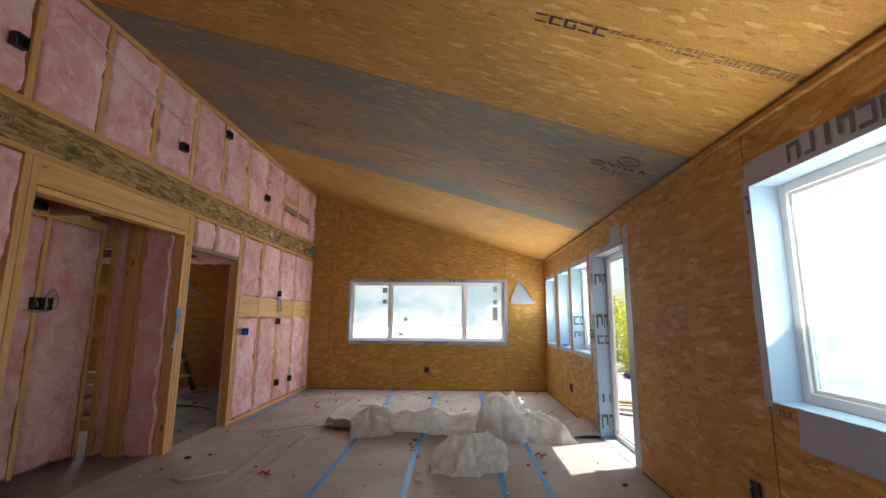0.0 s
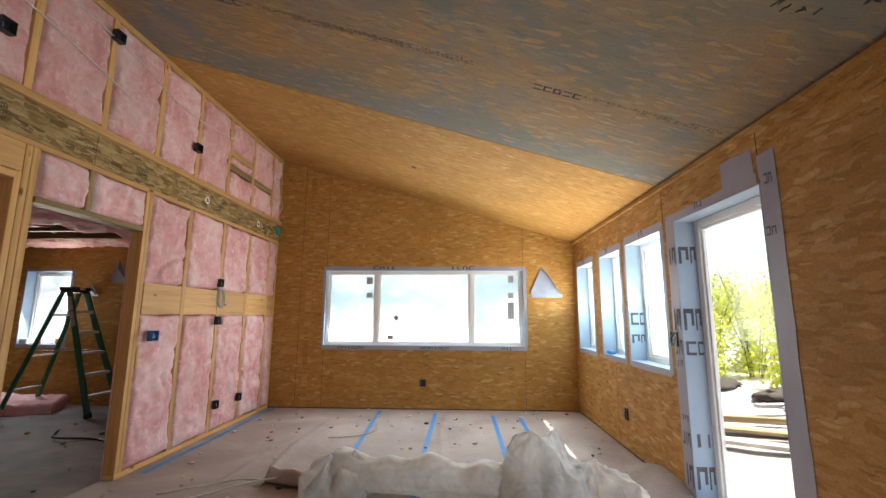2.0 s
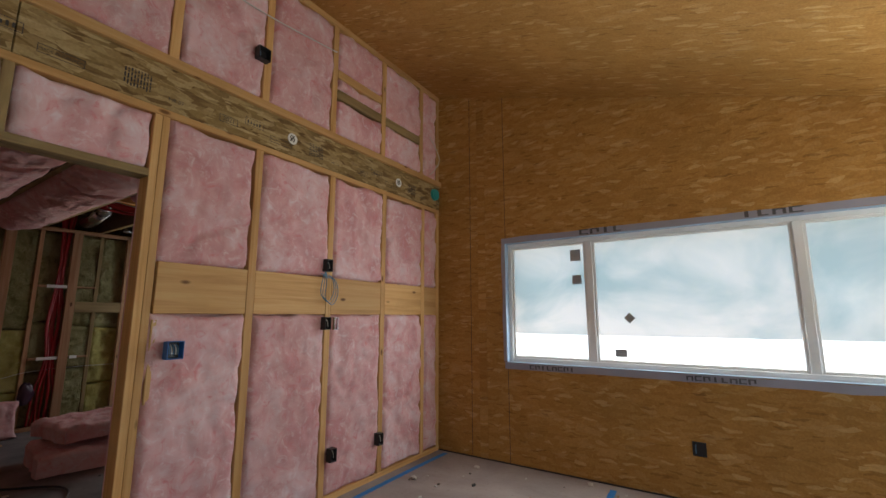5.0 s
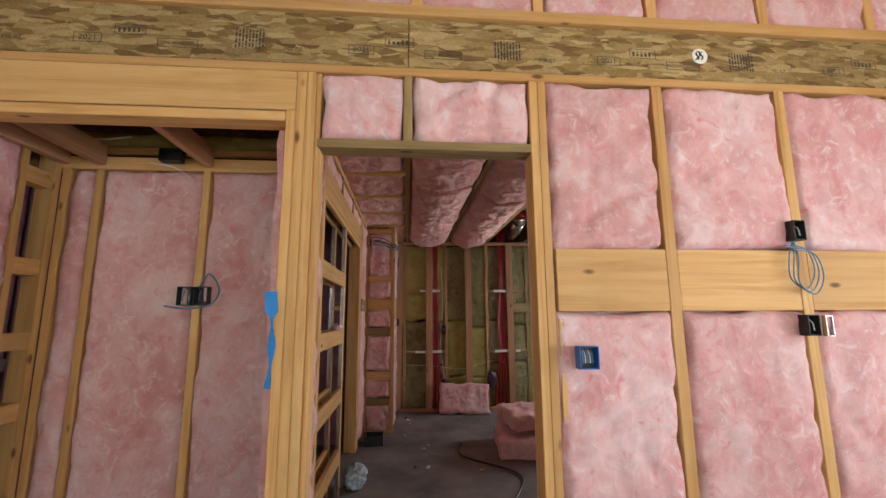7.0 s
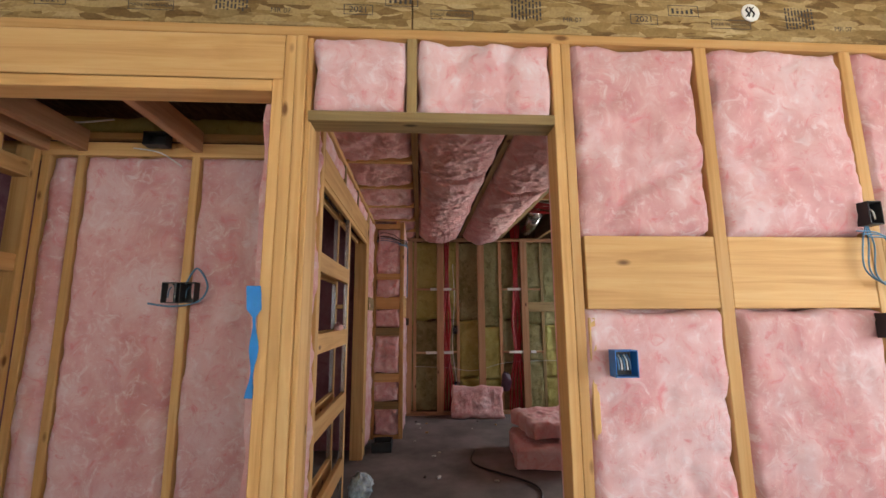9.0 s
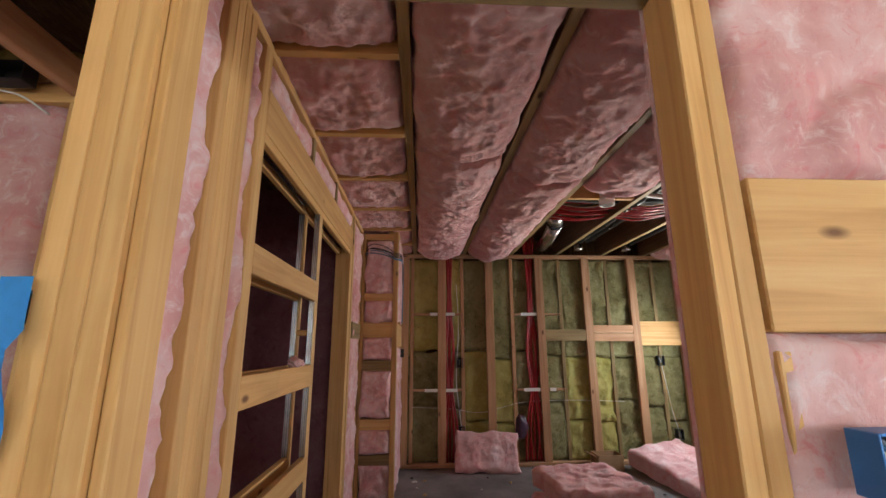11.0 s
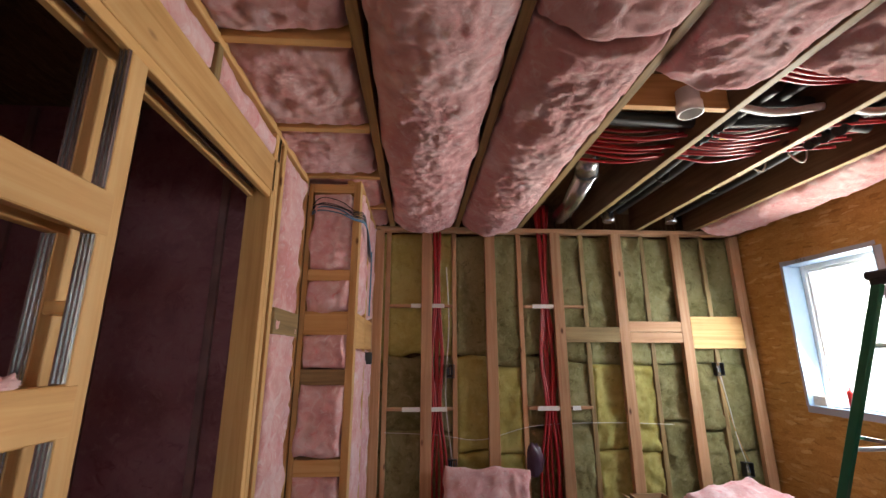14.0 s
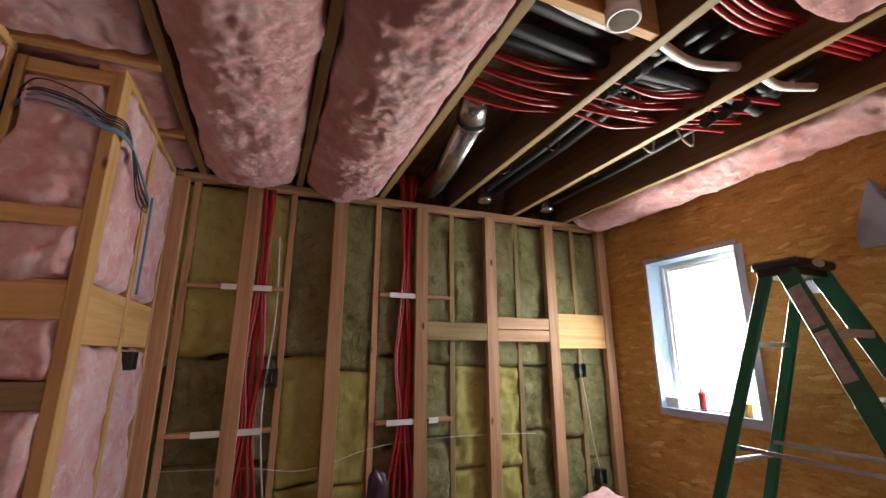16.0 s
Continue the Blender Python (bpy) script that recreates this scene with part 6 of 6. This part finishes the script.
for y0, y1, z in ((4.86, 4.949, 1.65), (5.041, 5.15, 1.65), (4.80, 4.949, 0.80), (5.041, 5.17, 0.80), (5.93, 6.12, 1.65), (5.93, 6.12, 0.80), (6.23, 6.30, 0.80)):
    tagged(box("nail_plate", XB - 0.012, XB - 0.007, y0, y1, z - 0.018, z + 0.018, WHITE, bevel=0.001), "white metal nail plate on a block", "plate", "nail plates")
for y, z in ((5.20, 1.10), (5.215, 0.36), (7.575, 1.11), (7.70, 0.30)):
    e_box((XB - 0.02, y, z), (1, 0, 0), BLACK, 0.07, 0.11, 0.06, "black electrical box in the back wall", wires=3)
cable("cable_run", [(XB - 0.04, 5.17, 2.0), (XB - 0.035, 5.19, 1.5), (XB - 0.03, 5.16, 0.9), (XB - 0.035, 5.21, 0.42)], 0.005, CABLE_W, "white cable in the back wall", group="wall cables")
cable("cable_run", [(XB - 0.03, 7.58, 1.05), (XB - 0.02, 7.61, 0.8), (XB - 0.02, 7.64, 0.55), (XB - 0.03, 7.69, 0.36)], 0.0035, CABLE_W, "white cable in the back wall", group="wall cables")
cable("cable_run", [(XB - 0.03, 7.55, 1.05), (XB - 0.02, 7.60, 0.75), (XB - 0.02, 7.66, 0.50), (XB - 0.03, 7.72, 0.36)], 0.0035, WOOD[2], "tan cable in the back wall", group="wall cables")
cable("cable_run", [(XB - 0.045, 4.66, 0.62), (XB - 0.03, 5.1, 0.60), (XB - 0.03, 5.45, 0.56), (XB - 0.03, 5.9, 0.66), (XB - 0.03, 6.5, 0.68), (XB - 0.03, 7.1, 0.66)], 0.0025, CABLE_W, "thin white wire threaded through the back wall", 10, "wall cables")
FOIL = plain("dark_purple_film", (0.05, 0.02, 0.04), 0.35)
bm = bmesh.new()
lump(bm, (-7.02, 5.86, 0.30), 0.03, 0.07, 0.12, 30.0, 0.09, 20)
tagged(finish("film_scrap", bm, FOIL), "dark purple film scrap stuck on a stud", "film")
e_box((-6.70, S1 + 0.03, 1.215), (0, 1, 0), BLACK, 0.085, 0.085, 0.05, "round black box with a cable on the stub wall", wires=2)
for k in range(7):
    w = 0.02 * math.sin(k * 2.4)
    cable("stub_cable", [(-6.06, 4.225, 2.12 + 0.010 * k), (-6.000, 4.30, 2.13 + 0.011 * k + w), (-5.998, 4.42, 2.11 + 0.010 * k + w), (-6.03, 4.50, 2.08 + 0.010 * k), (-6.10, 4.565, 2.07 + 0.008 * k), (-6.33, 4.565 + 0.006 * (k % 2), 2.03 - 0.02 * k), (-6.56, 4.555, 1.97 - 0.01 * k)], 0.003 if k > 1 else 0.0045, BLACK if k > 1 else CABLE_B, "dark cable bent round the stub wall", group="stub wall cables")
cable("stub_cable", [(-6.59, 4.56, 2.0), (-6.60, 4.56, 1.8), (-6.62, 4.555, 1.52)], 0.006, CABLE_B, "dark cable bent round the stub wall", group="stub wall cables")

# ---------- overhead services between the joists ----------
tagged(box("joist_blocking", -5.16, -5.12, JY[2] + 0.023, JY[3] - 0.023, 2.375, 2.55, WOOD[1]), "short wooden block between joists", "blocking", "joist blocking", "structure")
bm = bmesh.new()
n = 20
for r0, r1 in ((0.05, 0.05),):
    for a, b, ra, rb in ((2.30, 2.42, 0.048, 0.048),):
        rings = [[bm.verts.new((-5.06 + r * math.cos(2 * math.pi * k / n), 6.13 + r * math.sin(2 * math.pi * k / n), z)) for k in range(n)] for r, z in ((0.042, 2.42), (0.048, 2.42), (0.048, 2.35), (0.055, 2.35), (0.055, 2.30), (0.046, 2.30), (0.042, 2.42))]
        for p, q in zip(rings, rings[1:]):
            for k in range(n):
                bm.faces.new((p[k], p[(k + 1) % n], q[(k + 1) % n], q[k])).smooth = True
tagged(finish("pipe_coupling", bm, WHITE), "white plastic pipe coupling hanging from a block", "pipe")
PIPE = plain("black_pipe", (0.014, 0.015, 0.016), 0.55, vary=0.3)
for x, z, r in ((-5.28, 2.52, 0.036), (-5.37, 2.47, 0.032), (-5.48, 2.53, 0.036)):
    bm = bmesh.new()
    tube(bm, arc([(x, 5.87, z), (x - 0.02, 6.4, z - 0.01), (x + 0.01, 6.97, z), (x - 0.03, 7.4, z)], 8), r, 14)
    tagged(finish("drain_pipe", bm, PIPE), "black plastic pipe running through the joists", "pipe", "black pipes overhead")
for y, z, r in ((6.62, 2.49, 0.028), (6.78, 2.54, 0.034), (7.15, 2.54, 0.034), (7.32, 2.50, 0.022)):
    bm = bmesh.new()
    tube(bm, arc([(-7.05, y, z), (-6.3, y + 0.02, z + 0.01), (-5.6, y - 0.02, z), (-5.1, y, z)], 8), r, 12)
    tagged(finish("drain_pipe", bm, PIPE), "black plastic pipe running along a joist", "pipe", "black pipes overhead")
for y in (7.23, 6.55):
    for k in range(3):
        bm = bmesh.new()
        x = -5.35 - 0.09 * k
        tube(bm, arc([(x, y + 0.1, 2.56), (x - 0.01, y + 0.02, 2.47), (x, y - 0.06, 2.42)], 6), 0.035 - 0.004 * k, 12)
        tagged(finish("pipe_elbow", bm, PIPE), "black plastic pipe elbow between joists", "pipe", "black pipes overhead")
rnd = random.Random(5)
for k in range(13):
    x = -5.50 - 0.024 * k
    z = 2.43 + 0.03 * (k % 4)
    m = RED if k not in (2, 7, 11) else (CABLE_W if k != 7 else ORANGE)
    pts = [(x + rnd.uniform(-0.01, 0.01), 5.87, z), (x + 0.02, 6.15, z - 0.03 - 0.01 * (k % 3)), (x + 0.05 + rnd.uniform(-0.03, 0.03), 6.45, z - 0.015), (x + 0.08, 6.7, z - 0.04), (x + 0.12 + rnd.uniform(-0.04, 0.04), 7.0, z), (x + 0.2, 7.4, z + 0.02)]
    bm = bmesh.new()
    tube(bm, arc(pts, 6), 0.009 if m is RED else 0.006, 8)
    tagged(finish("red_pipe" if m is RED else "overhead_cable", bm, m), "red plastic water pipe crossing between joists" if m is RED else "pale cable among red pipes overhead", "pipe" if m is RED else "cable", "overhead pipes and cables")
for k in range(4):
    x = -4.92 - 0.03 * k
    bm = bmesh.new()
    tube(bm, arc([(x, 6.42, 2.50), (x - 0.03, 6.7, 2.47), (x - 0.02, 7.0, 2.49), (x + 0.02, 7.45, 2.50)], 6), 0.01, 8)
    tagged(finish("red_pipe", bm, RED), "red plastic water pipe crossing between joists", "pipe", "overhead pipes and cables")
for pts in (((-5.20, 5.90, 2.47), (-5.22, 6.1, 2.46), (-5.24, 6.38, 2.47)), ((-5.20, 6.42, 2.46), (-5.24, 6.7, 2.44), (-5.20, 6.94, 2.46)), ((-5.16, 6.98, 2.45), (-5.20, 7.2, 2.44), (-5.16, 7.42, 2.46))):
    bm = bmesh.new()
    tube(bm, arc(pts, 6), 0.02, 12)
    tagged(finish("white_pipe", bm, WHITE), "white plastic pipe crossing between joists", "pipe", "white pipes overhead")
for k, (x, y) in enumerate(((-5.5, 6.55), (-5.6, 6.72), (-6.1, 6.60), (-5.9, 7.15), (-6.3, 7.1), (-5.75, 7.3), (-6.5, 6.5))):
    cable("hanging_cable", [(x, y - 0.08, 2.58), (x + 0.02, y - 0.05, 2.46), (x + 0.03, y + 0.01, 2.41), (x + 0.01, y + 0.07, 2.47), (x, y + 0.09, 2.58)], 0.006, CABLE_W if k % 2 else BLACK, "cable loop hanging between joists", group="hanging cables")
duct = thing("metal_duct", (-6.0, 6.05, 2.36), "short shiny galvanised duct between joists", "duct")
bm = bmesh.new()
dp = [Vector((-5.88, 6.00, 2.52)), Vector((-6.0, 6.04, 2.44)), Vector((-6.15, 6.08, 2.40))]
tube(bm, dp[:2], 0.075, 22)
part("duct_section", bm, STEEL, duct)
bm = bmesh.new()
tube(bm, [dp[1], dp[1] + (dp[2] - dp[1]) * 0.12], 0.081, 22)
part("collar", bm, STEEL, duct)
bm = bmesh.new()
tube(bm, [dp[1] + (dp[2] - dp[1]) * 0.1, Vector((-6.6, 6.15, 2.44)), Vector((-7.02, 6.2, 2.46))], 0.07, 22)
part("duct_section", bm, STEEL, duct)
for y in (6.62, 7.2):
    turned("pipe_clamp", (-6.95, y, 2.39), ((0.05, 0), (0.055, 0.02), (0.045, 0.05), (0.045, 0.1)), STEEL, "steel pipe fitting above the back wall", "pipe")

# ---------- outside ----------
def dirt():
    m, nt, b = material("pale_dirt", 0.9)
    v = coords(nt)
    c = ramp(nt, noise_tex(nt, v, 0.9, 8.0, 0.7), [(0.35, (0.34, 0.30, 0.26)), (0.6, (0.52, 0.49, 0.45))])
    nt.links.new(c, b.inputs["Base Color"])
    bump(nt, b, noise_tex(nt, v, 9.0, 8.0, 0.7), 0.8, 0.05)
    return m


DIRT = dirt()
GZ = -0.28
bm = bmesh.new()
xs = [-600, -120, -40, -12] + [1.85 + 0.45 * i for i in range(28)] + [20, 40, 120, 600]
ys = [-600, -120, -30, -8] + [0.5 * i for i in range(32)] + [20, 40, 120, 600]
gv = [[bm.verts.new((x, y, GZ + (0.10 * noise.noise(Vector((x * 0.5, y * 0.5, 0))) + 0.04 * noise.noise(Vector((x * 2, y * 2, 0))) if 2 < x < 15 and 0 < y < 16 else 0) + (0.30 * max(0, noise.noise(Vector((x * 0.6, y * 0.6, 5)))) if 5.5 < x < 15 and 4 < y < 16 else 0))) for x in xs] for y in ys]
for r0, r1 in zip(gv, gv[1:]):
    for i in range(len(xs) - 1):
        bm.faces.new((r0[i], r0[i + 1], r1[i + 1], r1[i])).smooth = True
tagged(finish("ground", bm, DIRT), "pale bare ground of the building site", "ground", kind="structure")


def leafy():
    m, nt, b = material("spring_leaves", 0.6)
    info = nt.nodes.new("ShaderNodeNewGeometry")
    nt.links.new(ramp(nt, info.outputs["Random Per Island"], [(0, (0.28, 0.31, 0.03)), (0.5, (0.42, 0.45, 0.05)), (1, (0.55, 0.56, 0.10))]), b.inputs["Base Color"])
    tr = nt.nodes.new("ShaderNodeBsdfTranslucent")
    tr.inputs[0].default_value = (0.70, 0.74, 0.12, 1)
    mx = nt.nodes.new("ShaderNodeMixShader")
    mx.inputs[0].default_value = 0.6
    nt.links.new(b.outputs[0], mx.inputs[1])
    nt.links.new(tr.outputs[0], mx.inputs[2])
    nt.links.new(mx.outputs[0], nt.nodes["Material Output"].inputs[0])
    return m


LEAF = leafy()
TWIG = plain("bush_twigs", (0.10, 0.07, 0.05), 0.9)
rnd = random.Random(21)


def bush(seed):
    r = random.Random(seed)
    t = new("bush")
    tb_, lb = bmesh.new(), bmesh.new()
    for s in range(11):
        a, sp = r.uniform(0, 6.283), r.uniform(0.2, 0.95)
        hgt = r.uniform(1.3, 2.3)
        pts = [Vector((0.1 * math.cos(a), 0.1 * math.sin(a), 0)), Vector((0.45 * sp * math.cos(a), 0.45 * sp * math.sin(a), hgt * 0.5)), Vector((sp * math.cos(a), sp * math.sin(a), hgt))]
        line = arc(pts, 5)
        tube(tb_, line, 0.007, 4, False)
        for k in range(120):
            f = r.uniform(0.05, 1.0) * (len(line) - 1)
            p = line[int(min(f, len(line) - 2))].lerp(line[int(min(f, len(line) - 2)) + 1], f % 1)
            p = p + Vector((r.gauss(0, 0.17), r.gauss(0, 0.17), r.gauss(0, 0.13)))
            u = Vector((r.gauss(0, 1), r.gauss(0, 1), r.gauss(0, 1))).normalized()
            w = u.orthogonal().normalized() * 0.026
            u = u * 0.055
            lb.faces.new([lb.verts.new(p + q) for q in (-u, w, u, -w)])
    part("stems", tb_, TWIG, t)
    part("leaves", lb, LEAF, t)
    return tagged(t, "bright yellow-green leafy bush at the edge of the site", "bush", "bushes outside")


protos = [bush(k) for k in range(3)]
spots = []
for row in range(3):
    for k in range(13):
        f = k / 12
        spots.append((3.4 + 10.7 * f + row * 1.1 + rnd.uniform(-0.5, 0.5), 15.5 - 10.5 * f + row * 1.2 + rnd.uniform(-0.5, 0.5), 1.0 + 0.12 * row + rnd.uniform(-0.15, 0.2)))
for k, (x, y, s) in enumerate(spots):
    m = pose(x, y, GZ - 0.02, 0, 0, rnd.uniform(0, 360))
    if k < 3:
        protos[k].matrix_basis = m @ Matrix.Scale(s, 4)
    else:
        c = copy_thing(protos[k % 3], m)
        c.scale = (s, s, s)
LUMBER = plain("grey_lumber", (0.36, 0.33, 0.30), 0.8, vary=0.3, scale=3)
for k, (x, y, z, l, w, h, a) in enumerate(((4.6, 7.7, 0.03, 5.0, 0.24, 0.05, -24), (4.5, 7.5, 0.08, 4.6, 0.16, 0.04, -22), (4.2, 7.0, 0.03, 4.2, 0.2, 0.05, -28), (4.9, 8.3, 0.05, 3.2, 0.1, 0.09, -12), (6.4, 9.6, 0.08, 3.0, 0.14, 0.06, 8))):
    bm = bmesh.new()
    add_box(bm, -l / 2, l / 2, -w / 2, w / 2, 0, h, 0.006)
    ob = finish("board", bm, LUMBER if k % 2 == 0 else OLDW[0])
    ob.matrix_basis = pose(x, y, GZ + z, 0, 0, a)
    tagged(ob, "long weathered board lying on the ground outside", "board", "boards outside")
bm = bmesh.new()
lump(bm, (5.6, 9.0, GZ), 0.5, 0.3, 0.12, 40.0, 0.08, 26)
tagged(finish("tarp", bm, SCRAP[0]), "crumpled white tarp on the ground outside", "tarp")
SOIL = plain("dark_soil", (0.06, 0.045, 0.035), 0.95, vary=0.5, scale=8, grain=0.8)
for k, (x, y, a, b, c) in enumerate(((6.6, 10.2, 1.1, 0.6, 0.16), (8.2, 9.0, 1.0, 0.6, 0.14), (5.3, 11.8, 0.9, 0.6, 0.15), (9.8, 7.2, 1.0, 0.6, 0.14))):
    bm = bmesh.new()
    lump(bm, (x, y, GZ - 0.05), a, b, c, 50.0 + k, 0.06, 30)
    tagged(finish("soil_mound", bm, SOIL), "low mound of dark soil and roots outside", "mound", "soil mounds")
